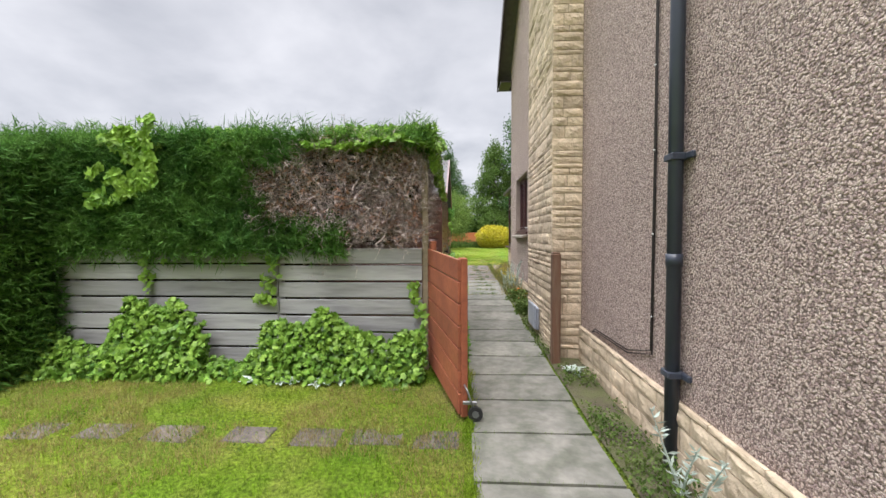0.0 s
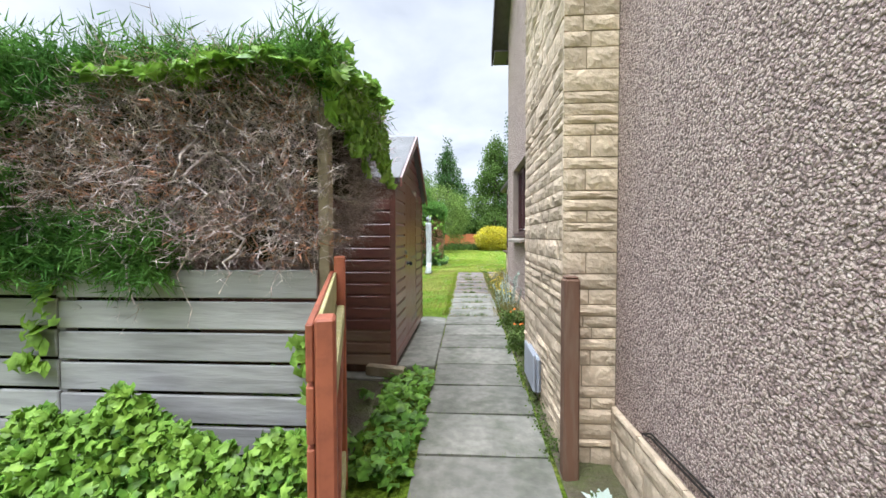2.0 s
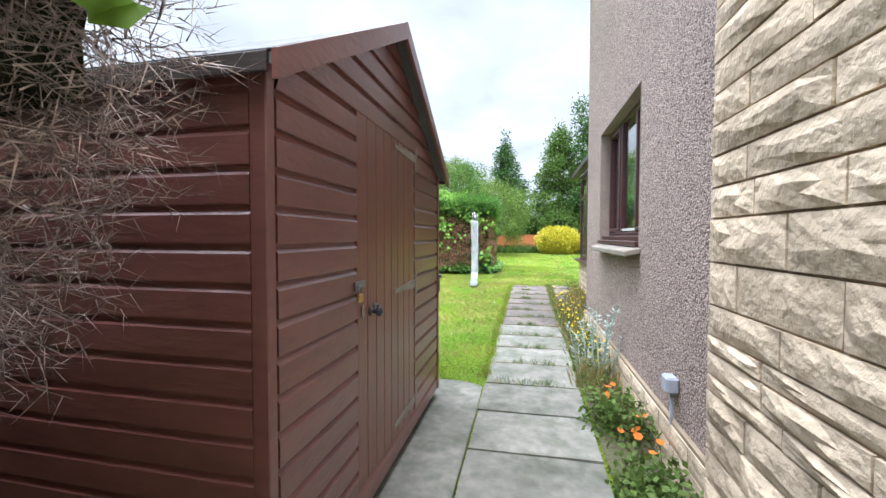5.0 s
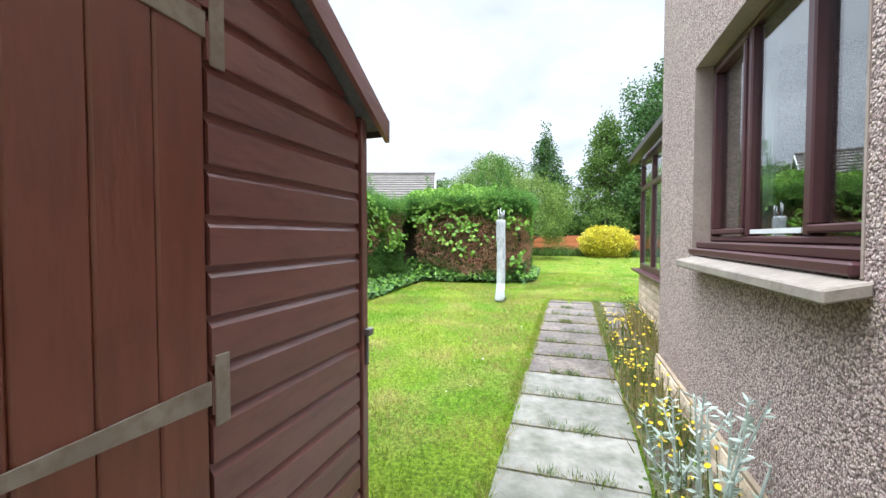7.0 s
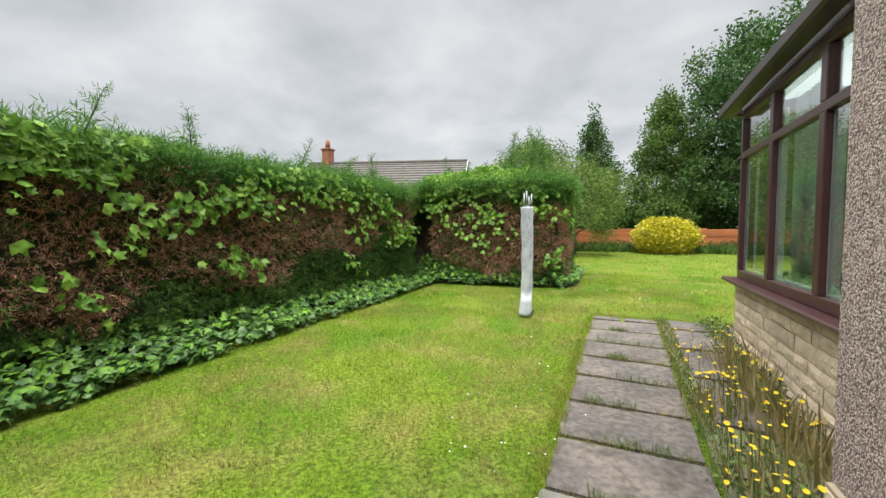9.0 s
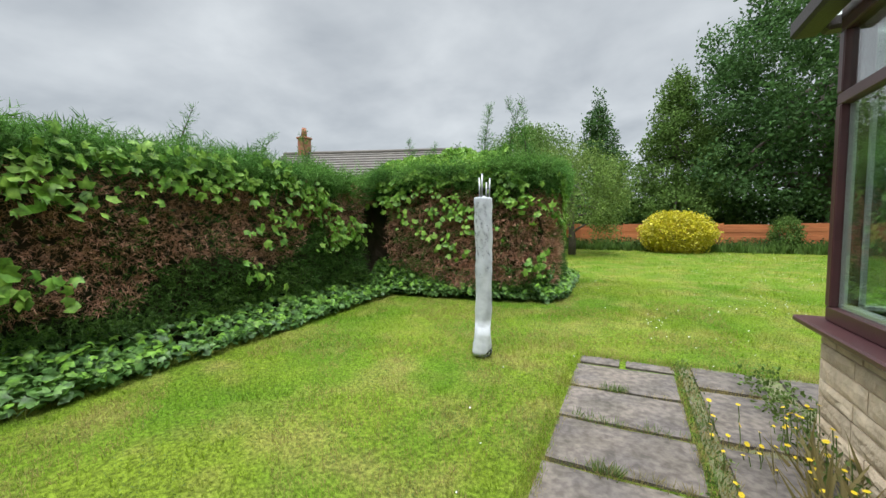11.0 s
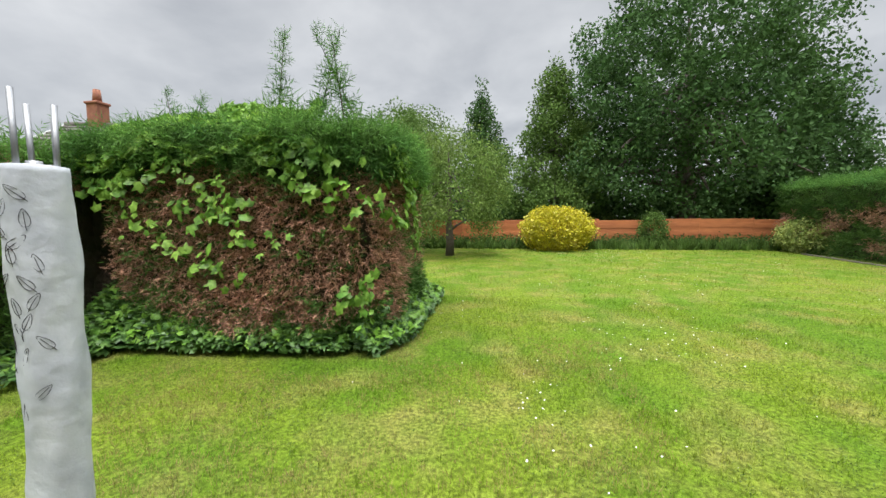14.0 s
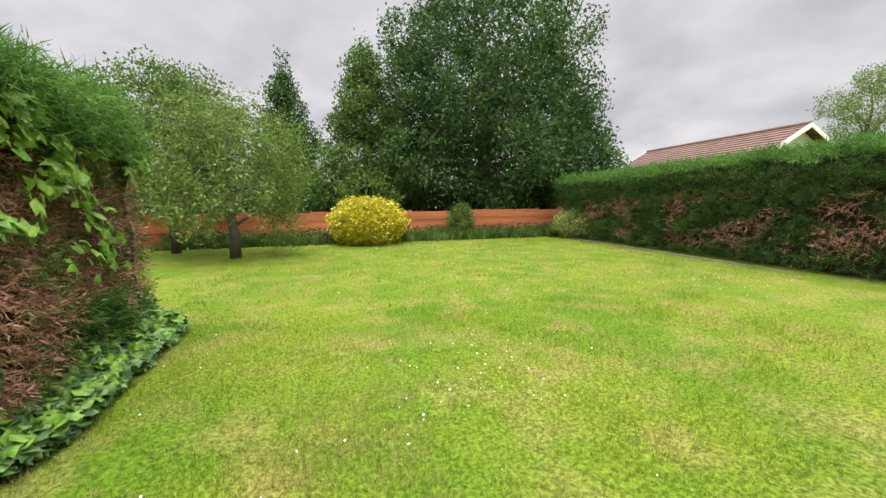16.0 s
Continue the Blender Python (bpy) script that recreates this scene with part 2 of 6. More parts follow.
M_POLY = material("polycarbonate", (0.8, 0.82, 0.8), (0.74, 0.77, 0.75), 2, rough=0.4, bump=0, leaf=0.9)
M_ROOM = material("plain_plaster", (0.55, 0.56, 0.52), (0.5, 0.51, 0.47), 2, bump=0.05)
M_TILE = material("roof_tile", (0.16, 0.1, 0.085), (0.22, 0.13, 0.1), 2, (0.1, 0.07, 0.06), 10, rnd=0.1, bump=0.3)
M_TILE_GREY = material("grey_roof_tile", (0.104, 0.094, 0.085), (0.130, 0.117, 0.104), 2, (0.065, 0.058, 0.052), 10, bump=0.3)
M_BRICK = material("red_brick", (0.288, 0.120, 0.072), (0.224, 0.088, 0.056), 6, rough=0.9, bump=0.3)
M_GRASS = material("lawn", (0.087, 0.158, 0.011), (0.133, 0.185, 0.017), 0.8, (0.239, 0.196, 0.067), 1.9, bump=0.8, bump_s=90, dist=0.03, rough=0.9, mix3=0.6, spec=0.1, fine=0.45, fine_s=35)
M_BLADE = material("grass_blade", (0.130, 0.250, 0.012), (0.198, 0.288, 0.018), 0.8, (0.356, 0.298, 0.086), 1.9, bump=0, leaf=0.4, rough=0.6, mix3=0.7, spec=0.2, fine=0.55, fine_s=55)
M_SOIL = material("weedy_soil", (0.085, 0.07, 0.045), (0.10, 0.11, 0.04), 4, (0.16, 0.13, 0.09), 40, bump=0.8, bump_s=50, dist=0.03)
# near-black colour stands in for the shade deep between the sprays
M_CORE_SHADE = material("hedge_inner_shade", (0.025, 0.032, 0.016), (0.05, 0.04, 0.028), 2, bump=0.8, bump_s=25, dist=0.05, rough=1, spec=0.05)
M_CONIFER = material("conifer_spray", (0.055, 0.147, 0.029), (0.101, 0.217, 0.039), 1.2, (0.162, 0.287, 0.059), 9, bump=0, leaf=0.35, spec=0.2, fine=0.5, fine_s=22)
# darker copy of the conifer green: shade on upright hedge faces put into colour
M_CONIFER_SHADED = material("shaded_conifer_spray", (0.045, 0.106, 0.021), (0.083, 0.161, 0.031), 1.4, (0.120, 0.204, 0.053), 9, bump=0, leaf=0.3, spec=0.2, fine=0.5, fine_s=22)
M_DEAD = material("dead_conifer_spray", (0.471, 0.255, 0.172), (0.355, 0.199, 0.136), 2, (0.576, 0.377, 0.261), 12, bump=0, leaf=0.2, rough=0.95, spec=0.1, fine=0.55, fine_s=30)
M_TWIG = material("bare_twig", (0.473, 0.388, 0.360), (0.326, 0.270, 0.254), 3, (0.787, 0.720, 0.675), 10, bump=0, rough=0.95, spec=0.1, fine=0.6, fine_s=25)
M_IVY = material("ivy_leaf", (0.144, 0.288, 0.036), (0.081, 0.189, 0.027), 2.5, (0.253, 0.396, 0.073), 12, bump=0, leaf=0.25, rough=0.4, spec=0.25, fine=0.5, fine_s=14)
M_IVY_PALE = material("young_ivy_leaf", (0.215, 0.370, 0.049), (0.146, 0.293, 0.039), 3, (0.312, 0.439, 0.098), 14, bump=0, leaf=0.3, rough=0.45, spec=0.25, fine=0.35, fine_s=14)
M_IVY_DARK = material("old_ivy_leaf", (0.056, 0.131, 0.033), (0.085, 0.179, 0.043), 2.5, (0.179, 0.271, 0.085), 14, bump=0, leaf=0.2, rough=0.35, spec=0.25, fine=0.45, fine_s=14)
M_TREE = material("broad_leaf", (0.045, 0.098, 0.029), (0.067, 0.132, 0.038), 0.5, (0.099, 0.171, 0.055), 3, bump=0, leaf=0.3, rough=0.75, spec=0.12, fine=0.5, fine_s=2.6)
M_TREE_MID = material("mid_green_leaf", (0.079, 0.144, 0.029), (0.108, 0.180, 0.043), 0.7, (0.151, 0.216, 0.065), 4, bump=0, leaf=0.3, rough=0.75, spec=0.12, fine=0.45, fine_s=3.5)
M_TREE_LIGHT = material("light_leaf", (0.112, 0.188, 0.038), (0.150, 0.217, 0.053), 0.8, (0.195, 0.247, 0.083), 5, bump=0, leaf=0.3, rough=0.75, spec=0.12, fine=0.45, fine_s=4.5)
M_YELLOW = material("golden_leaf", (0.55, 0.47, 0.025), (0.46, 0.42, 0.03), 3, (0.28, 0.33, 0.03), 9, bump=0, leaf=0.25, rough=0.45, fine=0.35, fine_s=8)
M_VARIEG = material("variegated_leaf", (0.3, 0.34, 0.08), (0.16, 0.24, 0.05), 4, (0.5, 0.5, 0.2), 12, bump=0, leaf=0.25, fine=0.4, fine_s=9)
M_BARK = material("bark", (0.09, 0.07, 0.055), (0.06, 0.05, 0.04), 4, (0.13, 0.12, 0.09), 20, bump=0.6)
M_SILVER = material("felted_silver_leaf", (0.435, 0.522, 0.450), (0.551, 0.623, 0.566), 6, bump=0, leaf=0.15, rough=0.9)
M_PETAL = material("yellow_petal", (0.75, 0.55, 0.02), (0.65, 0.48, 0.02), 6, bump=0, leaf=0.2)
M_ORANGE = material("orange_petal", (0.75, 0.2, 0.02), (0.65, 0.16, 0.02), 6, bump=0, leaf=0.2)
M_DAISY = material("white_petal", (0.8, 0.8, 0.76), (0.72, 0.72, 0.68), 6, bump=0)
M_DRY = material("dry_stem", (0.3, 0.24, 0.1), (0.22, 0.2, 0.07), 5, bump=0, leaf=0.2)
M_WEED = material("weed_leaf", (0.080, 0.152, 0.024), (0.128, 0.184, 0.040), 4, (0.160, 0.192, 0.064), 14, bump=0, leaf=0.3, fine=0.4, fine_s=20)
M_PLASTER_DIRT = material("patio_joint", (0.15, 0.14, 0.09), (0.14, 0.16, 0.06), 5, (0.22, 0.19, 0.13), 40, bump=0.6, bump_s=60)


# ---- builders ----
def root(name, loc, label, category, group="", kind=""):
    ob = new(name)
    ob.location = loc
    ob.empty_display_size = 0.1
    return tagged(ob, label, category, group, kind)


def adopt(ob, parent):
    if parent is not None:
        ob.parent = parent
        ob.matrix_parent_inverse = Matrix.Translation(parent.location).inverted()
    return ob


def mesh_ob(name, verts, faces, mat, parent=None, smooth=False):
    me = bpy.data.meshes.new(name)
    me.from_pydata([tuple(v) for v in verts], [], [tuple(f) for f in faces])
    if smooth:
        me.polygons.foreach_set("use_smooth", [True] * len(me.polygons))
    me.materials.append(mat)
    return adopt(new(name, me), parent)


def bm_ob(name, bm, mat, parent=None, smooth=False):
    me = bpy.data.meshes.new(name)
    bmesh.ops.recalc_face_normals(bm, faces=bm.faces)
    bm.to_mesh(me)
    bm.free()
    if smooth:
        me.polygons.foreach_set("use_smooth", [True] * len(me.polygons))
    me.materials.append(mat)
    return adopt(new(name, me), parent)


def add_box(bm, x0, x1, y0, y1, z0, z1, bevel=0.0, m=None):
    t = bmesh.new()
    bmesh.ops.create_cube(t, size=1)
    for v in t.verts:
        v.co = Vector(((x0 + x1) / 2 + v.co.x * (x1 - x0), (y0 + y1) / 2 + v.co.y * (y1 - y0), (z0 + z1) / 2 + v.co.z * (z1 - z0)))
    if bevel:
        bmesh.ops.bevel(t, geom=t.edges[:], offset=bevel, segments=1, affect="EDGES")
    if m is not None:
        bmesh.ops.transform(t, matrix=m, verts=t.verts)
    tmp = bpy.data.meshes.new("tmp")
    t.to_mesh(tmp)
    t.free()
    bm.from_mesh(tmp)
    bpy.data.meshes.remove(tmp)


def box(name, x0, x1, y0, y1, z0, z1, mat, bevel=0.004, parent=None, m=None):
    bm = bmesh.new()
    add_box(bm, x0, x1, y0, y1, z0, z1, bevel, m)
    return bm_ob(name, bm, mat, parent)


def boxes(name, rows, mat, bevel=0.0, parent=None):
    bm = bmesh.new()
    for r in rows:
        add_box(bm, *r, bevel)
    return bm_ob(name, bm, mat, parent)


def tube(name, pts, radius, mat, parent=None, sides=8, taper=None):
    """A round bar along pts; taper: the radius at each point."""
    bm = bmesh.new()
    add_tube(bm, pts, radius, sides, taper)
    return bm_ob(name, bm, mat, parent, smooth=True)


def add_tube(bm, pts, radius, sides=8, taper=None):
    pts = [Vector(p) for p in pts]
    rings = []
    for i, p in enumerate(pts):
        d = (pts[min(i + 1, len(pts) - 1)] - pts[max(i - 1, 0)]).normalized()
        a = d.orthogonal().normalized() if abs(d.z) < 0.95 else Vector((1, 0, 0)).cross(d).normalized()
        b = d.cross(a)
        r = taper[i] if taper else radius
        rings.append([bm.verts.new(p + (a * math.cos(k * math.tau / sides) + b * math.sin(k * math.tau / sides)) * r) for k in range(sides)])
    for r0, r1 in zip(rings, rings[1:]):
        for k in range(sides):
            bm.faces.new((r0[k], r0[(k + 1) % sides], r1[(k + 1) % sides], r1[k]))
    bm.faces.new(rings[0][::-1])
    bm.faces.new(rings[-1])


rng = np.random.default_rng(7)


def wob(P, s=1.0):
    """A smooth wobble from -1 to 1 over places P (n, 3)."""
    x, y, z = P[:, 0] * s, P[:, 1] * s, P[:, 2] * s
    return (np.sin(1.7 * x + 2.3 * z + 0.6 * y) + np.sin(2.9 * y - 1.3 * x + 1.1) + np.sin(3.7 * z + 1.9 * y + 2.1 * x + 2.0)
            + 0.6 * np.sin(6.1 * x - 5.3 * z + 4.7 * y)) / 3.6


def scatter(name, P, N, template, size, mat, parent=None, spread=0.5, up=0.0, kind="stuff", vary=0.35):
    """Copies of a small template joined into one mesh: its z along N (tilted by chance), turned by chance, scaled to size."""
    tv, tf = template
    tv = np.asarray(tv, float)
    P, N = np.asarray(P, float), np.asarray(N, float)
    n = len(P)
    Z = N + rng.normal(0, spread, (n, 3)) + np.array([0, 0, up])
    Z /= np.linalg.norm(Z, axis=1)[:, None] + 1e-9
    A = rng.normal(0, 1, (n, 3))
    X = np.cross(A, Z)
    X /= np.linalg.norm(X, axis=1)[:, None] + 1e-9
    Y = np.cross(Z, X)
    s = np.asarray(size) * (1 + vary * rng.uniform(-1, 1, n))
    V = P[:, None, :] + s[:, None, None] * (tv[None, :, 0:1] * X[:, None] + tv[None, :, 1:2] * Y[:, None] + tv[None, :, 2:3] * Z[:, None])
    V = V.reshape(-1, 3)
    k = len(tf[0])
    Fs = (np.asarray(tf)[None] + (np.arange(n) * len(tv))[:, None, None]).reshape(-1, k)
    me = bpy.data.meshes.new(name)
    me.vertices.add(len(V)); me.vertices.foreach_set("co", V.ravel())
    me.loops.add(Fs.size); me.loops.foreach_set("vertex_index", Fs.ravel())
    me.polygons.add(len(Fs)); me.polygons.foreach_set("loop_start", np.arange(len(Fs)) * k)
    me.update(calc_edges=True)
    me.validate()
    me.materials.append(mat)
    ob = adopt(new(name, me), parent)
    if kind:
        ob["kind"] = kind
    return ob


def blade_template(n, spread, width, lean=0.5, seed=1):
    """A tuft of narrow blades, 1 high: triangles bent outward."""
    r = np.random.default_rng(seed)
    V, F = [], []
    for i in range(n):
        a = r.uniform(0, math.tau)
        b = np.array([math.cos(a), math.sin(a), 0])
        o = b * r.uniform(0, spread)
        h = r.uniform(0.55, 1.0)
        side = np.array([-b[1], b[0], 0]) * width
        tip = o + b * lean * r.uniform(0.3, 1) * h + np.array([0, 0, h])
        k = len(V)
        V += [o - side, o + side, tip]
        F.append((k, k + 1, k + 2))
    return V, F


def spray_template(seed=1, n=7, flat=0.25, wide=0.025):
    """A conifer spray: narrow leaflets fanning along a drooping axis, 1 long."""
    r = np.random.default_rng(seed)
    V, F = [], []
    for i in range(n):
        s = i / n
        base = np.array([r.uniform(-.05, .05), r.uniform(-.05, .05), s * 0.75])
        a = r.uniform(0, math.tau)
        d = np.array([math.cos(a), math.sin(a) * flat, r.uniform(0.5, 1.1)])
        d /= np.linalg.norm(d)
        length = r.uniform(0.3, 0.5) * (1.15 - 0.5 * s)
        side = np.cross(d, r.normal(0, 1, 3))
        side *= wide / np.linalg.norm(side)
        k = len(V)
        V += [base - side, base + side, base + d * length]
        F.append((k, k + 1, k + 2))
    return V, F


def twig_template(seed=1):
    """A bare twig with side twigs, as thin three-sided rods folded to strips."""
    r = np.random.default_rng(seed)
    V, F = [], []

    def rod(p, q, w):
        d = q - p
        s = np.cross(d, r.normal(0, 1, 3)); s *= w / np.linalg.norm(s)
        u = np.cross(d, s); u *= w / np.linalg.norm(u)
        k = len(V)
        V.extend([p + s, p - s * 0.5 + u, p - s * 0.5 - u, q])
        F.extend([(k, k + 1, k + 3), (k + 1, k + 2, k + 3)] if w > 0.01 else [(k, k + 1, k + 3)])

    p = np.zeros(3)
    d = np.array([0, 0, 1.0])
    for i in range(3):
        q = p + d * 0.36
        rod(p, q + d * 0.05, 0.0125 - 0.001 * i)
        for j in range(2):
            e = d + r.normal(0, 0.7, 3)
            rod(p + (q - p) * r.uniform(.2, .9), p + e / np.linalg.norm(e) * r.uniform(0.25, 0.45) + (q - p) * .5, 0.007)
        p = q
        d = d + r.normal(0, 0.4, 3)
        d /= np.linalg.norm(d)
    return V, F


def ivy_template():
    """A five-pointed ivy leaf, folded along its midrib, about 1 across."""
    V = [(0, 0, 0.05), (0.0, 0.62, -0.1), (0.17, 0.17, 0.04), (0.5, 0.2, -0.06), (0.3, -0.32, -0.04), (-0.3, -0.32, -0.04), (-0.5, 0.2, -0.06), (-0.17, 0.17, 0.04)]
    F = [(0, 2, 1), (0, 3, 2), (0, 4, 3), (0, 5, 4), (0, 6, 5), (0, 7, 6), (0, 1, 7)]
    return V, F


def clump_template(seed=1, n=7, leaf=0.3):
    """A clump of oval leaves turned all ways, about 1 across."""
    r = np.random.default_rng(seed)
    V, F = [], []
    for i in range(n):
        c = r.normal(0, 0.32, 3)
        d = r.normal(0, 1, 3) + np.array([0, 0, 0.4]); d /= np.linalg.norm(d)
        s = np.cross(d, r.normal(0, 1, 3)); s /= np.linalg.norm(s)
        k = len(V)
        V += [c - d * leaf * .5, c + s * leaf * .3, c + d * leaf * .6, c - s * leaf * .3]
        F.append((k, k + 1, k + 2, k + 3))
    return V, F


T_IVY = ivy_template()
T_SPRAY = spray_template(3)
T_FEATHER = spray_template(8, 10, 0.3, 0.02)
T_PLUME = spray_template(11, 11, 0.35, 0.017)
T_TWIG = twig_template(5)
T_CLUMP = clump_template(2, 6, 0.3)
T_CLUMP_FINE = clump_template(4, 6, 0.23)
T_BLADE = blade_template(3, 1.3, 0.045, 1.0, 3)


def quad_points(o, u, v, n):
    """n chance places on the parallelogram o, u, v, with its normal."""
    o, u, v = (np.array(a, float) for a in (o, u, v))
    a, b = rng.uniform(0, 1, (2, n))
    nn = np.cross(u, v)
    return o + a[:, None] * u + b[:, None] * v, np.tile(nn / np.linalg.norm(nn), (n, 1))


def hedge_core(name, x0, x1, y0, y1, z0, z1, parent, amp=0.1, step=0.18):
    """The inside of a hedge, its shade painted near-black: a box with an uneven skin and rounded top."""
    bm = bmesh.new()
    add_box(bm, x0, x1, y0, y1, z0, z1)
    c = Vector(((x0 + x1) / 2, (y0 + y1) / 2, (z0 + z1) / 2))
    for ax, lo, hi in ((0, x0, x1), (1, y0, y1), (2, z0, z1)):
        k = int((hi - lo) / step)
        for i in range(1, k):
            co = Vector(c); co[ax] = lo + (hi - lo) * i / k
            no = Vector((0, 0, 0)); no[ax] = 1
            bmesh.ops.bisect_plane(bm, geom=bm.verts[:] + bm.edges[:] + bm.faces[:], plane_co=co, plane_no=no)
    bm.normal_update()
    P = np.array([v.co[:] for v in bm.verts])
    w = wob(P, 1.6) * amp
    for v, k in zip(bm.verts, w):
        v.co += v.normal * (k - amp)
    return bm_ob(name, bm, M_CORE_SHADE, parent)


def limb_path(p, q, sag, n=5):
    p, q = Vector(p), Vector(q)
    return [p.lerp(q, i / n) + Vector((0, 0, sag * math.sin(math.pi * i / n))) for i in range(n + 1)]


def tree(name, base, height, crown, mat, count, leaf_size, label, trunk_r=0.2, template=None, lobes=9, seed=1, spire=0.0, limbs=7, droop=0.0, core=0.55, ragged=1.0, gaps=-0.42):
    """A tapered trunk with limbs and an uneven crown of leaf clumps gathered in lobes. crown: centre height, radius across, half height."""
    r = np.random.default_rng(seed)
    bx, by, bz = base
    zc, rad, hh = crown
    t = root(name, base, label, "tree")
    bend = [(bx + r.uniform(-.03, .03) * i * rad * .3, by + r.uniform(-.03, .03) * i, bz - 0.1 + (height * 0.9) * i / 6) for i in range(7)]
    tube("trunk", bend, trunk_r, M_BARK, t, 8, [trunk_r * (1.25 - 1.15 * i / 6) for i in range(7)])
    centres = []
    for i in range(lobes):
        a = i * 2.4 + r.uniform(-.4, .4)
        h = -0.75 + 1.6 * (i + 0.5) / lobes
        if spire:
            rr = rad * (1 - (h + 0.75) / 1.6 * spire) * r.uniform(0.45, 0.85)
            size = rad * (0.42 - 0.3 * spire * (h + .75) / 1.6) * r.uniform(0.7, 1.2) * ragged
        else:
            rr = rad * math.sqrt(max(0.05, 1 - h * h)) * r.uniform(0.5, 0.75)
            size = rad * r.uniform(0.26, 0.48) * ragged
        centres.append((np.array([bx + rr * math.cos(a), by + rr * math.sin(a), zc + h * hh]), size))
    centres.append((np.array([bx, by, zc + hh * 0.2]), rad * core))
    if spire:
        centres += [(np.array([bx, by, zc + hh * k]), rad * q) for k, q in ((0.6, 0.26), (0.8, 0.18), (0.95, 0.11), (1.08, 0.06))]
    else:
        centres.append((np.array([bx, by, zc + hh * 0.8]), rad * 0.3))
    bm = bmesh.new()
    for i in range(limbs):
        c, s = centres[i % len(centres)]
        z0 = bz + height * (0.2 + 0.5 * i / limbs)
        add_tube(bm, limb_path((bx, by, z0), c, 0.1 * rad), 0.05, 5, [trunk_r * 0.4 * (1 - 0.85 * k / 5) for k in range(6)])
    bm_ob("limb", bm, M_BARK, t, True)
    vol = sum(s ** 2 for _, s in centres)
    P, N = [], []
    for c, s in centres:
        k = int(count * s * s / vol)
        d = r.normal(0, 1, (k, 3)); d /= np.linalg.norm(d, axis=1)[:, None]
        q = c + d * (s * (1 + 0.22 * wob(d * 3 + c, 1.3)) * r.uniform(0.35, 1.0, k) ** 0.4)[:, None] * np.array([1, 1, 0.8])
        q[:, 2] -= droop * r.uniform(0, 1, k) ** 2 * s
        P.append(q); N.append(d)
    P, N = np.vstack(P), np.vstack(N)
    keep = (P[:, 2] > bz + 0.3) & (wob(P, 3.2 / rad * 2) > gaps)
    scatter("crown", P[keep], N[keep], template or T_CLUMP, leaf_size, mat, t, 0.6)
    return t


# ---- ground ----
def axis_steps(spans):
    out = []
    for a, b, s in spans:
        out += list(np.arange(a, b, s))
    return np.array(out + [spans[-1][1]])


gx = axis_steps([(-400, -40, 60), (-40, -8, 4), (-8, 14, 0.5), (14, 40, 4), (40, 400, 60)])
gy = axis_steps([(-400, -10, 65), (-10, 34, 0.5), (34, 60, 4), (60, 400, 85)])
GX, GY = np.meshgrid(gx, gy)
GP = np.stack([GX, GY, ground_z(GY)], -1).reshape(-1, 3)
inside = (np.abs(GP[:, 0]) < 15) & (GP[:, 1] > -9) & (GP[:, 1] < 33)
GP[:, 2] += np.where(inside, 0.012 * wob(GP, 1.3), 0)
nx_, ny_ = len(gx), len(gy)
GF = [(j * nx_ + i, j * nx_ + i + 1, (j + 1) * nx_ + i + 1, (j + 1) * nx_ + i) for j in range(ny_ - 1) for i in range(nx_ - 1)]
ground = mesh_ob("ground", GP, GF, M_GRASS, smooth=True)
tagged(ground, "mown green lawn with dry straw-coloured patches", "lawn", kind="structure")


def sheet(name, x0, x1, y0, y1, lift, mat, label, category):
    ys = np.arange(y0, y1 + 0.01, 0.3)
    xs = np.linspace(x0, x1, 6)
    V = [(x, y, float(ground_z(y)) + lift + 0.012 * math.sin(9 * x + 5 * y)) for y in ys for x in xs]
    F = [(j * 6 + i, j * 6 + i + 1, j * 6 + i + 7, j * 6 + i + 6) for j in range(len(ys) - 1) for i in range(5)]
    return tagged(mesh_ob(name, V, F, mat, smooth=True), label, category, kind="structure")


sheet("soil_bed", 0.99, 1.5, -4, 11.45, 0.022, M_SOIL, "weedy soil strip between path and house wall", "soil")
sheet("patio_bed", 1.0, 1.95, 11.4, 15.6, 0.024, M_PLASTER_DIRT, "weedy sand joints between old patio slabs", "soil")
sheet("side_bed", -3.5, -0.38, 4.3, 6.3, 0.02, M_SOIL, "shaded bare soil under the clipped hedge", "soil")

# ---- the house ----
WX = 1.38            # outer face of the gable wall
WIN = (8.52, 10.33, 1.52, 2.91)
house = root("house", (WX + 4, 3, 0), "two-storey house in brown pebbledash with buff stone", "house")


def gable_wall():
    bm = bmesh.new()
    y0, y1, z0, z1 = WIN
    x1 = WX + 0.3
    for r in ((-12, y0, -0.3, 6.3), (y1, 11.42, -0.3, 6.3), (y0, y1, -0.3, z0), (y0, y1, z1, 6.3)):
        add_box(bm, WX, x1, *r)
    # the triangle above the eaves
    a = [bm.verts.new((x, y, z)) for x in (WX, x1) for y, z in ((-12, 6.3), (11.42, 6.3), (-0.3, 14.5))]
    bm.faces.new(a[:3]); bm.faces.new(a[3:][::-1])
    for i in range(3):
        j = (i + 1) % 3
        bm.faces.new((a[i], a[i + 3], a[j + 3], a[j]))
    return bm_ob("wall", bm, M_DASH, house)


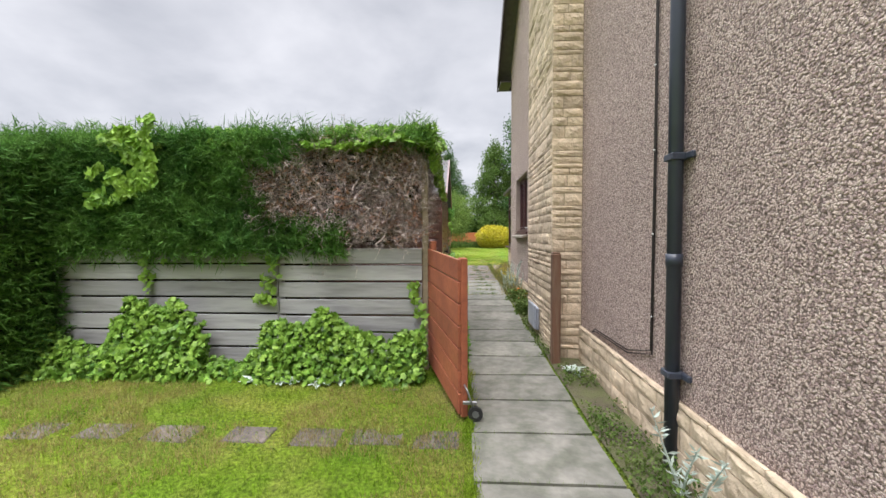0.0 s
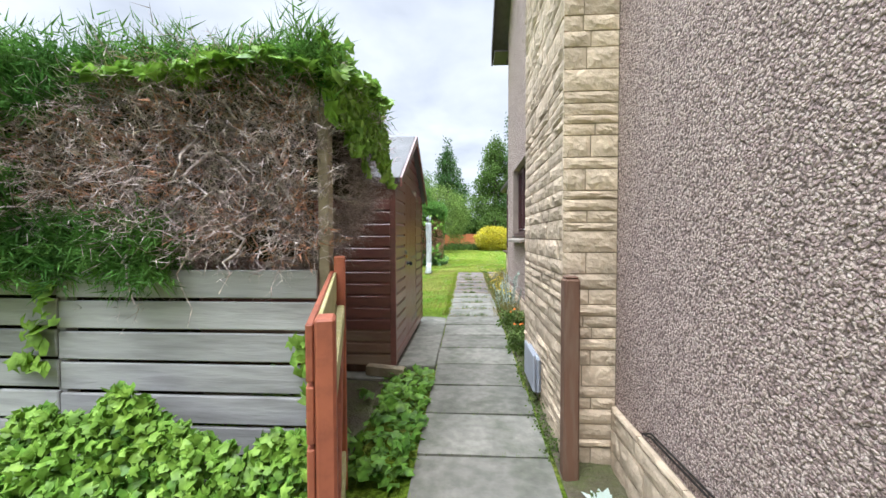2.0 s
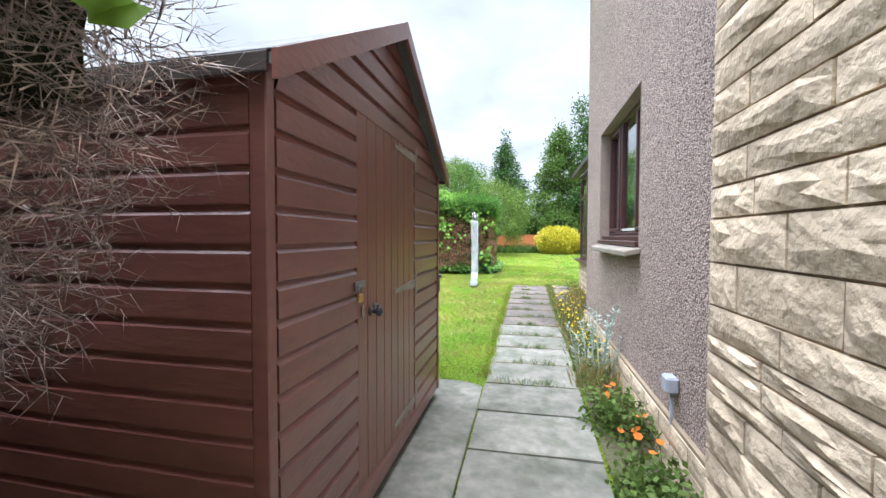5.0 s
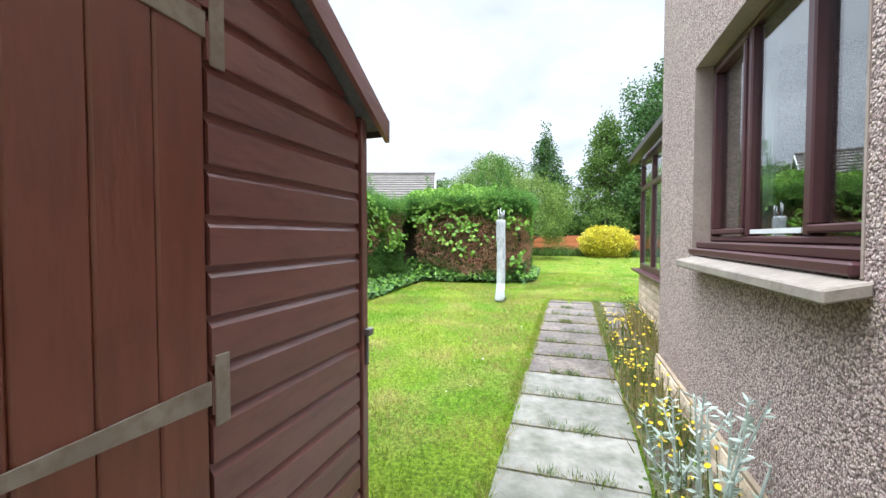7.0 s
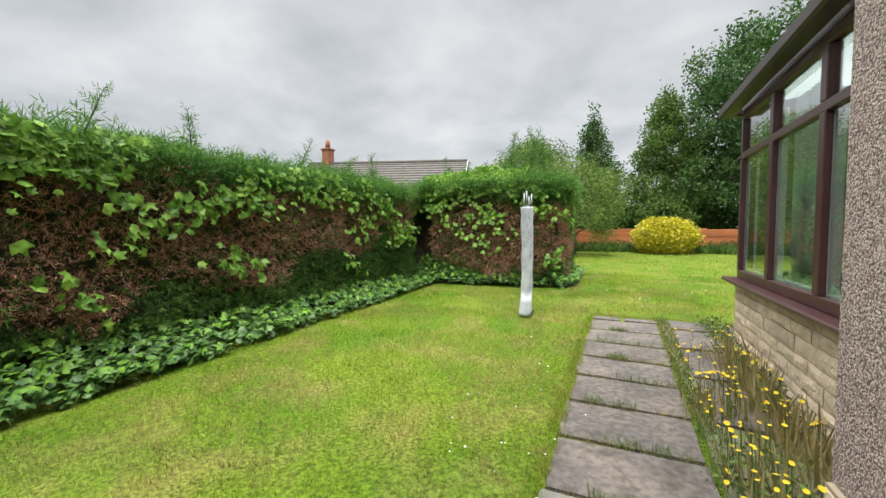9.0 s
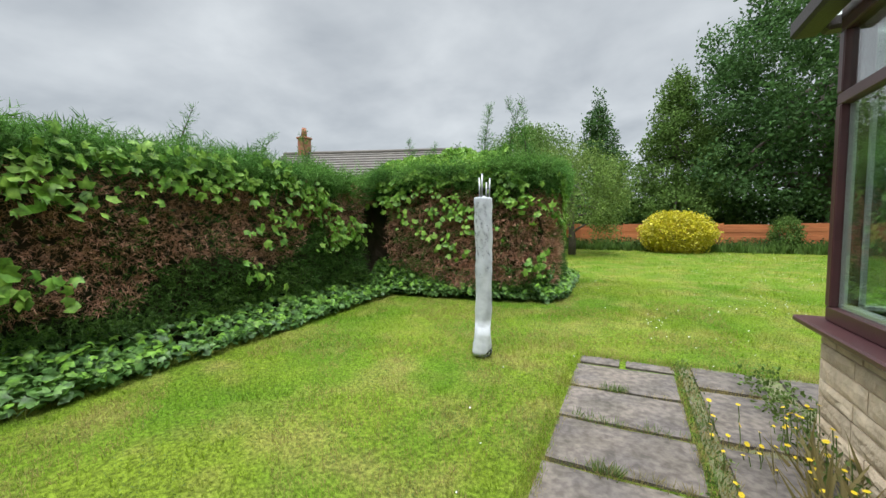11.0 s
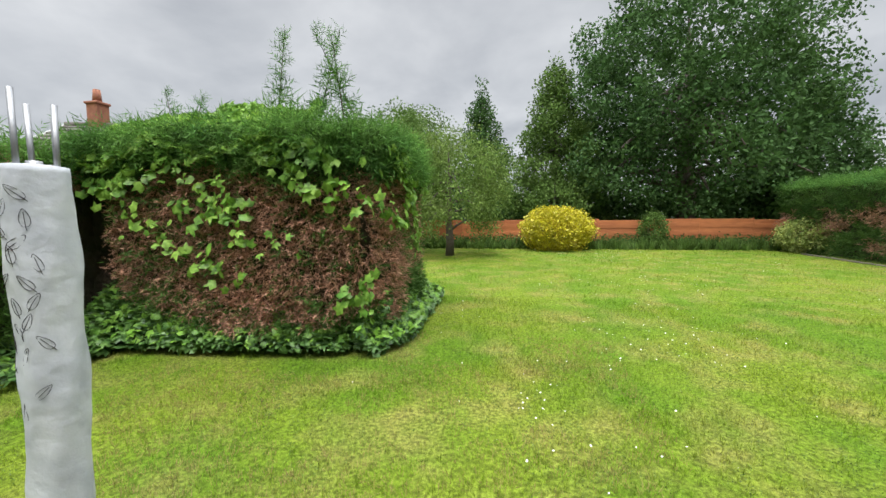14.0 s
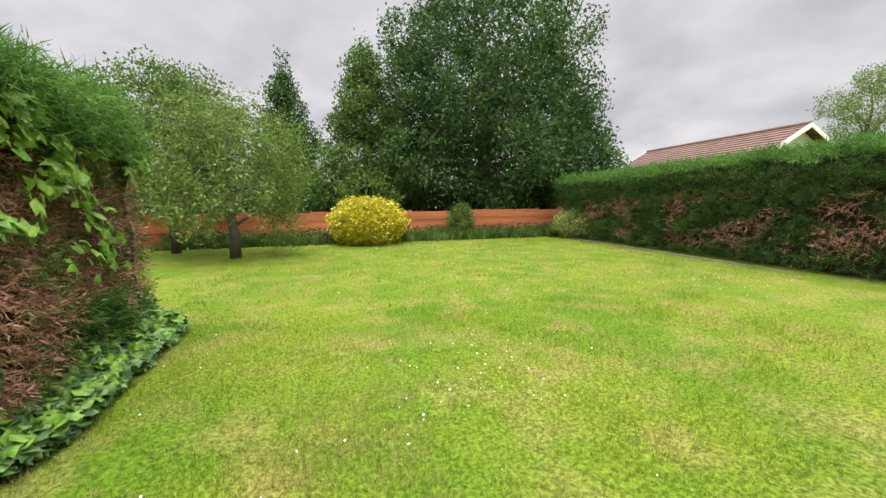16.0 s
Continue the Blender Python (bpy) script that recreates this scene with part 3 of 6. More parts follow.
gable_wall()
boxes("back_wall", [(WX + 0.3, 9.5, 11.12, 11.42, -0.3, 6.0), (9.5, 9.8, -12, 11.42, -0.3, 6.0), (WX + 0.3, 9.5, -12, -11.7, -0.3, 6.0)], M_DASH, parent=house)
boxes("ceiling", [(WX + 0.3, 9.5, -11.7, 11.12, 3.3, 3.5)], M_ROOM, parent=house)
boxes("partition", [(WX + 2.8, WX + 2.9, -11.7, 11.12, 0, 3.3), (WX + .3, WX + 2.8, 7.2, 7.3, 0, 3.3)], M_ROOM, parent=house)
boxes("inner_floor", [(WX + 0.3, 9.5, -11.7, 11.12, 0.2, 0.35)], M_ROOM, parent=house)


def roof():
    # two slopes over the gable, with an overhang past the wall and the eaves
    bm = bmesh.new()
    s = 8.2 / 11.72
    for sign, ye in ((1, 12.0), (-1, -12.6)):
        ze = 14.55 - abs(ye + 0.3) * s
        pts = [(-0.3, 14.55), (ye, ze), (ye, ze + 0.2), (-0.3, 14.8)]
        lo = [bm.verts.new((WX - 0.32, y, z)) for y, z in pts]
        hi = [bm.verts.new((10.1, y, z)) for y, z in pts]
        bm.faces.new(lo); bm.faces.new(hi[::-1])
        for i in range(4):
            j = (i + 1) % 4
            bm.faces.new((lo[i], hi[i], hi[j], lo[j]))
    bm_ob("roof", bm, M_TILE_GREY, house)
    # barge board on the gable's edge and a boxed eave end
    bm = bmesh.new()
    ye = 12.02
    ze = 14.55 - abs(ye + 0.3) * s
    lo = [bm.verts.new((x, y, z)) for x in (WX - 0.36, WX - 0.325) for y, z in ((-0.3, 14.45), (ye, ze - 0.12), (ye, ze + 0.24), (-0.3, 14.85))]
    for f in ((0, 1, 2, 3), (7, 6, 5, 4), (0, 4, 5, 1), (1, 5, 6, 2), (2, 6, 7, 3), (3, 7, 4, 0)):
        bm.faces.new([lo[i] for i in f])
    add_box(bm, WX - 0.32, WX - 0.003, 11.3, 12.0, ze - 0.1, ze - 0.06)
    add_box(bm, WX - 0.3, 9.8, 12.03, 12.13, ze - 0.06, ze + 0.05)
    bm_ob("barge_board", bm, M_SOFFIT, house)


roof()


def casement_window():
    """Three lights in a brown frame, set in a plain rendered reveal, over a stone sill."""
    y0, y1, z0, z1 = WIN
    w = root("window_1", (WX, (y0 + y1) / 2, z0), "brown framed three-light window with pale curtains behind glass", "window", kind="structure")
    boxes("reveal", [(WX - 0.004, WX + 0.16, y1 - 0.012, y1 + 0.0, z0, z1), (WX - 0.004, WX + 0.16, y0, y0 + 0.012, z0, z1),
                     (WX - 0.004, WX + 0.16, y0 + .012, y1 - .012, z1 - 0.012, z1)], M_SMOOTH, parent=w)
    fx0, fx1 = WX + 0.11, WX + 0.18
    za, zb = z0 + 0.1, z1 - 0.012
    a, b = y0 + 0.014, y1 - 0.014
    m1, m2 = y1 - 0.63, y0 + 0.57
    boxes("frame", [(fx0, fx1, a, b, zb - 0.036, zb), (fx0, fx1, a, b, za, za + 0.036), (fx0, fx1, a, a + 0.036, za + .036, zb - .036), (fx0, fx1, b - 0.036, b, za + .036, zb - .036),
                    (fx0, fx1, m1 - 0.026, m1 + 0.026, za + .036, zb - .036), (fx0, fx1, m2 - 0.026, m2 + 0.026, za + .036, zb - .036)], M_FRAME, 0.008, w)
    for ya, yb in ((m1 + 0.028, b - 0.05), (a + 0.05, m2 - 0.028)):
        sx0, sx1, zc, zd = fx0 - 0.014, fx1 - 0.01, za + 0.05, zb - 0.05
        boxes("sash", [(sx0, sx1, ya, yb, zc, zc + 0.036), (sx0, sx1, ya, yb, zd - 0.036, zd), (sx0, sx1, ya, ya + 0.036, zc + .036, zd - .036), (sx0, sx1, yb - 0.036, yb, zc + .036, zd - .036)], M_FRAME, 0.008, w)
    g = box("glass", fx0 + 0.03, fx0 + 0.036, a + 0.03, b - 0.03, za + 0.03, zb - 0.03, M_GLASS, 0, w)
    g.visible_shadow = False
    boxes("bead", [(fx0 + .004, fx0 + 0.028, ya, yb, za + 0.05, za + 0.075) for ya, yb in ((m2 + .04, m1 - .04),)], M_WHITE, 0, w)
    boxes("inner_sill", [(WX - 0.03, WX + 0.11, a, b, z0 + 0.004, z0 + 0.05), (WX + 0.02, WX + 0.11, a, b, z0 + 0.05, z0 + 0.098)], M_FRAME, 0.008, w)
    bm = bmesh.new()
    add_box(bm, WX - 0.13, WX + 0.0, y0 - 0.05, y1 - 0.1, z0 - 0.055, z0 - 0.005, 0.008)
    for v in bm.verts:
        if v.co.x < WX - 0.05:
            v.co.z -= 0.026
    bm_ob("sill", bm, M_SILL, w)
    # curtains hanging in folds at both ends, behind the glass
    for ya, yb in ((b - 0.3, b), (a, a + 0.3)):
        ys = np.linspace(ya, yb, 40)
        V = [(WX + 0.36 + 0.026 * math.sin(i * 1.1), y, z) for z in (z0 + 0.1, z1) for i, y in enumerate(ys)]
        ob = mesh_ob("curtain", V, [(i, i + 1, 41 + i, 40 + i) for i in range(39)], M_CURTAIN, w, True)
        sm = ob.modifiers.new("thick", "SOLIDIFY"); sm.thickness = 0.006
    return w


casement_window()


# ---- split stone facing ----
def stone_meshes(kinds=7):
    """Unit blocks with a rough split face towards -x; scaled to each stone."""
    out = []
    for k in range(kinds):
        r = np.random.default_rng(50 + k)
        nu, nv = 6, 4
        V, F = [], []
        for j in range(nv):
            for i in range(nu):
                u, v = i / (nu - 1), j / (nv - 1)
                edge = i in (0, nu - 1) or j in (0, nv - 1)
                V.append((-(0.4 if edge else r.uniform(0.6, 1.0)), u - 0.5 + (0 if edge else r.uniform(-.05, .05)), v - 0.5 + (0 if edge else r.uniform(-.09, .09))))
        for j in range(nv - 1):
            for i in range(nu - 1):
                q = j * nu + i
                F.append((q, q + nu, q + nu + 1, q + 1))
        ring = [i for i in range(nu)] + [j * nu + nu - 1 for j in range(1, nv)] + [(nv - 1) * nu + i for i in range(nu - 2, -1, -1)] + [j * nu for j in range(nv - 2, 0, -1)]
        k0 = len(V)
        for q in ring:
            V.append((1.0, V[q][1], V[q][2]))
        for a in range(len(ring)):
            b = (a + 1) % len(ring)
            F.append((ring[a], ring[b], k0 + b, k0 + a))
        me = bpy.data.meshes.new("stone")
        me.from_pydata(V, [], F)
        me.materials.append(M_STONE)
        out.append(me)
    return out


STONES = stone_meshes()


def lay_stones(parent, origin, turn, width, z0, z1, seed, limit, heights=(0.055, 0.075, 0.1, 0.14), lengths=(0.24, 0.6), depth=0.022, joint=0.008, base=None):
    """Courses of split stone on a wall face. Faces -x, its length along y, then turned about z at origin."""
    r = random.Random(seed)
    frame_m = Matrix.Translation(origin) @ Matrix.Rotation(turn, 4, "Z")
    z = z0
    made = 0
    V, F = [], []
    while z < z1 - 0.03:
        h = min(r.choice(heights), z1 - z)
        y = 0.0
        while y < width - 0.02:
            w = r.uniform(*lengths) if h < 0.14 else r.uniform(*lengths) * 0.8
            if width - y - w < 0.12:
                w = width - y
            me = STONES[r.randrange(len(STONES))]
            d = depth * r.uniform(0.6, 1.2)
            zb = z + (float(ground_z((frame_m @ Vector((0, y, 0))).y)) if base else 0)
            m = frame_m @ Matrix.Translation((0, y + w / 2, zb + h / 2)) @ Matrix.Diagonal((d, (w - joint) * r.choice((1, -1)), (h - joint) * r.choice((1, -1)), 1))
            if m.determinant() < 0:
                m = m @ Matrix.Diagonal((1, -1, 1, 1))
            if made < limit:
                ob = new("stone", me)
                adopt(ob, parent)
                ob.matrix_basis = m
                made += 1
            else:
                k = len(V)
                V += [m @ v.co for v in me.vertices]
                F += [[k + i for i in p.vertices] for p in me.polygons]
            y += w
        z += h
    if V:
        rest = mesh_ob("upper_stone", V, F, M_STONE, parent)
        rest["kind"] = "stuff"


CX, CY0, CY1 = 1.03, 4.6, 6.42
chimney = root("chimney_breast", (1.2, 5.5, 0), "buff split-stone chimney breast rising up the gable", "chimney", kind="structure")
boxes("chimney_body", [(CX + 0.03, WX + .1, CY0 + 0.03, CY1, -0.2, 10.5)], M_MORTAR, parent=chimney)

# ---- conservatory ----
KX, KY0, KY1 = 1.62, 11.43, 14.4
cons = root("conservatory", (KX + 1.5, 13, 0.2), "brown framed glass conservatory on a low buff stone wall", "conservatory")
boxes("low_wall", [(KX + 0.03, KX + 0.22, KY0, KY1 - 0.03, -0.1, 1.06), (KX + 0.22, 5.0, KY1 - 0.22, KY1 - 0.03, -0.1, 1.06), (4.8, 5.0, KY0, KY1 - .22, -0.1, 1.06)], M_MORTAR, parent=cons)
boxes("inner_lining", [(KX + 0.3, 4.8, KY0, KY0 + 0.02, 0.3, 3.2)], M_ROOM, parent=cons)
boxes("floor_slab", [(KX + 0.22, 4.8, KY0, KY1 - 0.22, 0.2, 0.3)], M_SLAB, parent=cons)
boxes("sill", [(KX - 0.09, KX + 0.24, KY0, KY1 + 0.1, 1.07, 1.11), (KX + 0.24, 5.1, KY1 - 0.24, KY1 + 0.1, 1.07, 1.11)], M_FRAME, 0.01, cons)


def cons_side(along, a, b, posts, name):
    """A glazed side: bottom and top rails, a transom, posts, panes. along 'y': at KX; along 'x': at KY1."""
    rows, panes = [], []
    z0, zt, z1 = 1.112, 2.42, 2.92

    def put(u0, u1, za, zb, d0=0.0, d1=0.07):
        return (KX + 0.03 + d0, KX + 0.03 + d1, u0, u1, za, zb) if along == "y" else (u0, u1, KY1 - 0.03 - d1, KY1 - 0.03 - d0, za, zb)

    edges = [a] + posts + [b]
    rows += [put(a, b, z0, z0 + 0.09), put(a, b, z1 - 0.07, z1), put(a, b, zt, zt + 0.07)]
    for p in edges:
        w = 0.06 if p in (a, b) else 0.045
        lo, hi = max(a, p - w), min(b, p + w)
        rows += [put(lo, hi, z0 + 0.09, zt, -0.004, 0.074), put(lo, hi, zt + 0.07, z1 - 0.07, -0.004, 0.074)]
    boxes(name, rows, M_FRAME, 0.006, cons)
    for p, q in zip(edges, edges[1:]):
        for za, zb in ((z0 + 0.06, zt + 0.02), (zt + 0.05, z1 - 0.05)):
            g = box("pane", *put(p + 0.02, q - 0.02, za, zb, 0.03, 0.036), M_GLASS, 0, cons)
            g.visible_shadow = False
        boxes("bead", [put(p + 0.047, q - 0.047, z0 + 0.092, z0 + 0.112, .04, .1), put(p + 0.047, p + 0.067, z0 + 0.112, zt - .002, .04, .1), put(q - 0.067, q - 0.047, z0 + 0.112, zt - .002, .04, .1)], M_WHITE, 0, cons)


cons_side("y", KY0, KY1 - 0.03, [12.45, 13.42], "frame_side")
cons_side("x", KX + 0.105, 5.0, [2.7, 3.8], "frame_end")
boxes("inner_wall", [(4.8, 5.0, KY0, KY1 - 0.23, 1.062, 2.92)], M_ROOM, parent=cons)
boxes("window_board", [(KX + 0.25, KX + 0.45, KY0 + 0.03, KY1 - 0.25, 1.075, 1.1)], M_WHITE, 0.004, cons)
for yc in (KY0 + 0.2, 12.3, 12.6, 13.27, 13.57, KY1 - 0.3):
    ys = np.linspace(yc - 0.13, yc + 0.13, 26)
    V = [(KX + 0.3 + 0.02 * math.sin(i * 1.3), y, z) for z in (1.14, 2.85) for i, y in enumerate(ys)]
    ob = mesh_ob("curtain", V, [(i, i + 1, 27 + i, 26 + i) for i in range(25)], M_CURTAIN, cons, True)
    ob.modifiers.new("thick", "SOLIDIFY").thickness = 0.006
# glazed roof sloping up to the house, with a box gutter round it
bm = bmesh.new()
v = [bm.verts.new(p) for p in ((KX - 0.03, KY0, 2.99), (KX - 0.03, KY1 + 0.1, 2.99), (5.1, KY1 + 0.1, 3.5), (5.1, KY0, 3.5),
                               (KX - 0.03, KY0, 3.02), (KX - 0.03, KY1 + 0.1, 3.02), (5.1, KY1 + 0.1, 3.53), (5.1, KY0, 3.53))]
for f in ((0, 1, 2, 3), (7, 6, 5, 4), (0, 4, 5, 1), (1, 5, 6, 2), (2, 6, 7, 3), (3, 7, 4, 0)):
    bm.faces.new([v[i] for i in f])
bm_ob("roof_panel", bm, M_POLY, cons)
boxes("gable_infill", [(KX + 0.03, KX + 0.1, KY0, KY1 - 0.03, 2.922, 2.985)], M_FRAME, 0, cons)
boxes("gutter", [(KX - 0.15, KX + 0.0, KY0, KY1 + 0.2, 2.93, 3.05), (KX, 5.1, KY1 + 0.08, KY1 + 0.2, 2.93, 3.05)], M_SOFFIT, 0.02, cons)

# ---- path and patio ----
path = root("path", (0.5, 5, 0), "worn concrete paving slabs leading along the house", "path", kind="structure")
patio = root("pavement", (1.3, 14, 0.25), "old grey patio slabs with weeds in the joints", "patio", kind="structure")


def slab_mesh(seed):
    bm = bmesh.new()
    add_box(bm, -0.5, 0.5, -0.5, 0.5, -0.5, 0.5)
    for i in (-0.25, 0, 0.25):
        for no in (Vector((1, 0, 0)), Vector((0, 1, 0))):
            bmesh.ops.bisect_plane(bm, geom=bm.verts[:] + bm.edges[:] + bm.faces[:], plane_co=no * i, plane_no=no)
    r = random.Random(seed)
    for v in bm.verts:
        rim = max(abs(v.co.x), abs(v.co.y)) > 0.49
        v.co.z += r.uniform(-.06, .06) - (0.1 if rim and v.co.z > 0 else 0)
        if rim:
            v.co.x *= 1 - r.uniform(0, .008); v.co.y *= 1 - r.uniform(0, .012)
    me = bpy.data.meshes.new("slab")
    bm.to_mesh(me)
    bm.free()
    return me


SLABS = {M_SLAB: [slab_mesh(i) for i in range(4)], M_SLAB_GREY: [slab_mesh(10 + i) for i in range(4)]}
for mt, ms in SLABS.items():
    for me in ms:
        me.materials.append(mt)


def lay_slab(parent, x0, x1, y0, y1, mat, r, gap=0.012, lift=0.03):
    yc = (y0 + y1) / 2
    ob = new("slab", r.choice(SLABS[mat]))
    adopt(ob, parent)
    ob.matrix_basis = pose((x0 + x1) / 2, yc, float(ground_z(yc)) + lift - 0.025, math.degrees(math.atan(float(ground_z(y1) - ground_z(y0)) / (y1 - y0))) + r.uniform(-.5, .5), r.uniform(-.5, .5), r.uniform(-.6, .6)) @ Matrix.Diagonal((x1 - x0 - gap, y1 - y0 - gap, 0.05, 1))


r = random.Random(4)
y = -5.4
while y < 14.9:
    far = y > 11
    lay_slab(path, 0.06 + r.uniform(-.01, .01), 0.97 + r.uniform(-.01, .01), y, y + 0.585, M_SLAB_GREY if far else M_SLAB, r, 0.04 if far else 0.014)
    y += 0.592
lay_slab(path, 0.08, 0.5, y + 0.01, 15.58, M_SLAB_GREY, r, 0.05)
lay_slab(path, 0.51, 0.98, y + 0.02, 15.56, M_SLAB_GREY, r, 0.05)
for i, (a, b, c) in enumerate(((12.3, 13.2, 0.62), (13.22, 14.12, .55), (14.14, 15.0, .62), (15.02, 15.55, 0.5))):
    lay_slab(patio, 1.07, 1.13 + c, a, b, M_SLAB_GREY, r, 0.06, 0.052)
lay_slab(patio, 1.75, 2.3, 14.95, 15.55, M_SLAB_GREY, r, 0.05, 0.052)
apron = box("concrete_apron", -0.42, 0.056, 6.25, 8.86, 0.0, 0.14, M_SLAB, 0.01, m=Matrix.Translation((0, 0, 0)))
tagged(apron, "worn concrete strip between shed and path", "pavement", kind="structure")
base_slab = box("shed_base", -2.6, -0.43, 5.9, 8.8, 0.0, 0.12, M_SLAB, 0.01)
tagged(base_slab, "rough concrete base under the shed", "pavement", kind="structure")
for i, x in enumerate((-3.3, -2.75, -2.2, -1.62, -1.08, -0.62, -0.2)):
    s = box("stepping_stone", x - 0.17 - 0.02 * (i % 3), x + 0.17, 2.68 + 0.03 * (i % 2), 2.94, -0.02, 0.004 + 0.003 * (i % 2), M_SLAB_GREY, 0.008)
    tagged(s, "flat grey stone sunk in the dry lawn", "stone", "row of sunk stones")
s = box("stepping_stone", -1.02, -0.62, 3.68, 3.98, -0.02, 0.008, M_SLAB_GREY, 0.008)
tagged(s, "flat grey stone sunk in the dry lawn", "stone", "row of sunk stones")

# ---- shed ----
SX, SY0, SY1, SXB = -0.36, 6.06, 8.44, -2.5
SZ0, SZE, SZR = 0.209, 2.13, 2.82
YM = (SY0 + SY1) / 2
DOOR = (6.72, 7.685, 0.34, 2.24)
shed = root("garden_shed", ((SX + SXB) / 2, YM, 0.12), "red-brown stained timber shed with a felted gable roof", "shed")


def gable_half(z):
    """Half the gable's width at height z."""
    half = (SY1 - SY0) / 2
    return half if z <= SZE else half * max(0.0, (SZR - z) / (SZR - SZE))


def shiplap(h):
    """Depth and height round a board: a flat face with a hollow scooped out of its top."""
    return ((0.0, 0.0), (0.023, 0.0), (0.024, 0.004), (0.024, h * 0.74), (0.018, h * 0.80), (0.010, h * 0.88), (0.007, h * 0.96), (0.007, h))


def cladding_board(x_face, y0, y1, z, h, cut=None):
    """One lapped board: thin above, thick and rounded at its foot, ends cut to the roof's slope."""
    prof = shiplap(h)
    V = []
    for ya, yb in ((y0, y1),):
        for k, (d, dz) in enumerate(prof):
            a, b = ya, yb
            if cut:
                g = gable_half(z + dz)
                a, b = max(a, YM - g), min(b, YM + g)
            V += [(x_face + d, a, z + dz), (x_face + d, b, z + dz)]
    n = len(prof)
    F = [(2 * k, 2 * k + 1, 2 * k + 3, 2 * k + 2) for k in range(n - 1)]
    F += [tuple(2 * k for k in range(n)), tuple(2 * k + 1 for k in range(n))[::-1]]
    return mesh_ob("board", V, F, M_SHED, shed)


bm = bmesh.new()
add_box(bm, SXB, SX - 0.002, SY0, SY1, SZ0, SZE - .05)
tri = [bm.verts.new((x, y, z)) for x in (SXB, SX - 0.002) for y, z in ((SY0, SZE - .05), (SY1, SZE - .05), (YM, SZR - .05))]
bm.faces.new(tri[:3]); bm.faces.new(tri[3:])
for i, j in ((0, 1), (1, 2), (2, 0)):
    bm.faces.new((tri[i], tri[j], tri[j + 3], tri[i + 3]))
bm_ob("body", bm, M_SHED, shed)
H = 0.1248
z = SZ0
while z < SZR - 0.06:
    h = min(H, SZR - 0.01 - z)
    if z + h * 0.4 < DOOR[3] and z + h > DOOR[2]:
        cladding_board(SX, SY0 + 0.04, DOOR[0] - 0.005, z, h, True)
        cladding_board(SX, DOOR[1] + 0.005, SY1 - 0.04, z, h, True)
    else:
        cladding_board(SX, SY0 + 0.04, SY1 - 0.04, z, h, True)
    z += H
# the long side towards the hedge, and the far side
for sy, sgn in ((SY0, -1), (SY1, 1)):
    z = SZ0
    while z < SZE - 0.03:
        h = min(H, SZE - z)
        V = []
        for d, dz in shiplap(h):
            V += [(SXB, sy + sgn * d, z + dz), (SX - 0.03, sy + sgn * d, z + dz)]
        F = [(2 * k, 2 * k + 1, 2 * k + 3, 2 * k + 2) for k in range(7)] + [tuple(range(0, 16, 2)), tuple(range(15, 0, -2))]
        mesh_ob("board", V, F, M_SHED_WORN if z < SZ0 + 2.1 * H else M_SHED, shed)
        z += H
for sy in (SY0 - 0.022, SY1 - 0.022):
    box("corner_trim", SX - 0.03, SX + 0.031, sy, sy + 0.044, SZ0, SZE + 0.02, M_SHED, 0.004, shed)
for y in (SY0 + 0.02, YM, SY1 - 0.08):
    box("bearer", SXB, SX - 0.02, y, y + 0.06, 0.121, SZ0 - 0.002, M_POSTWOOD, 0.003, shed)


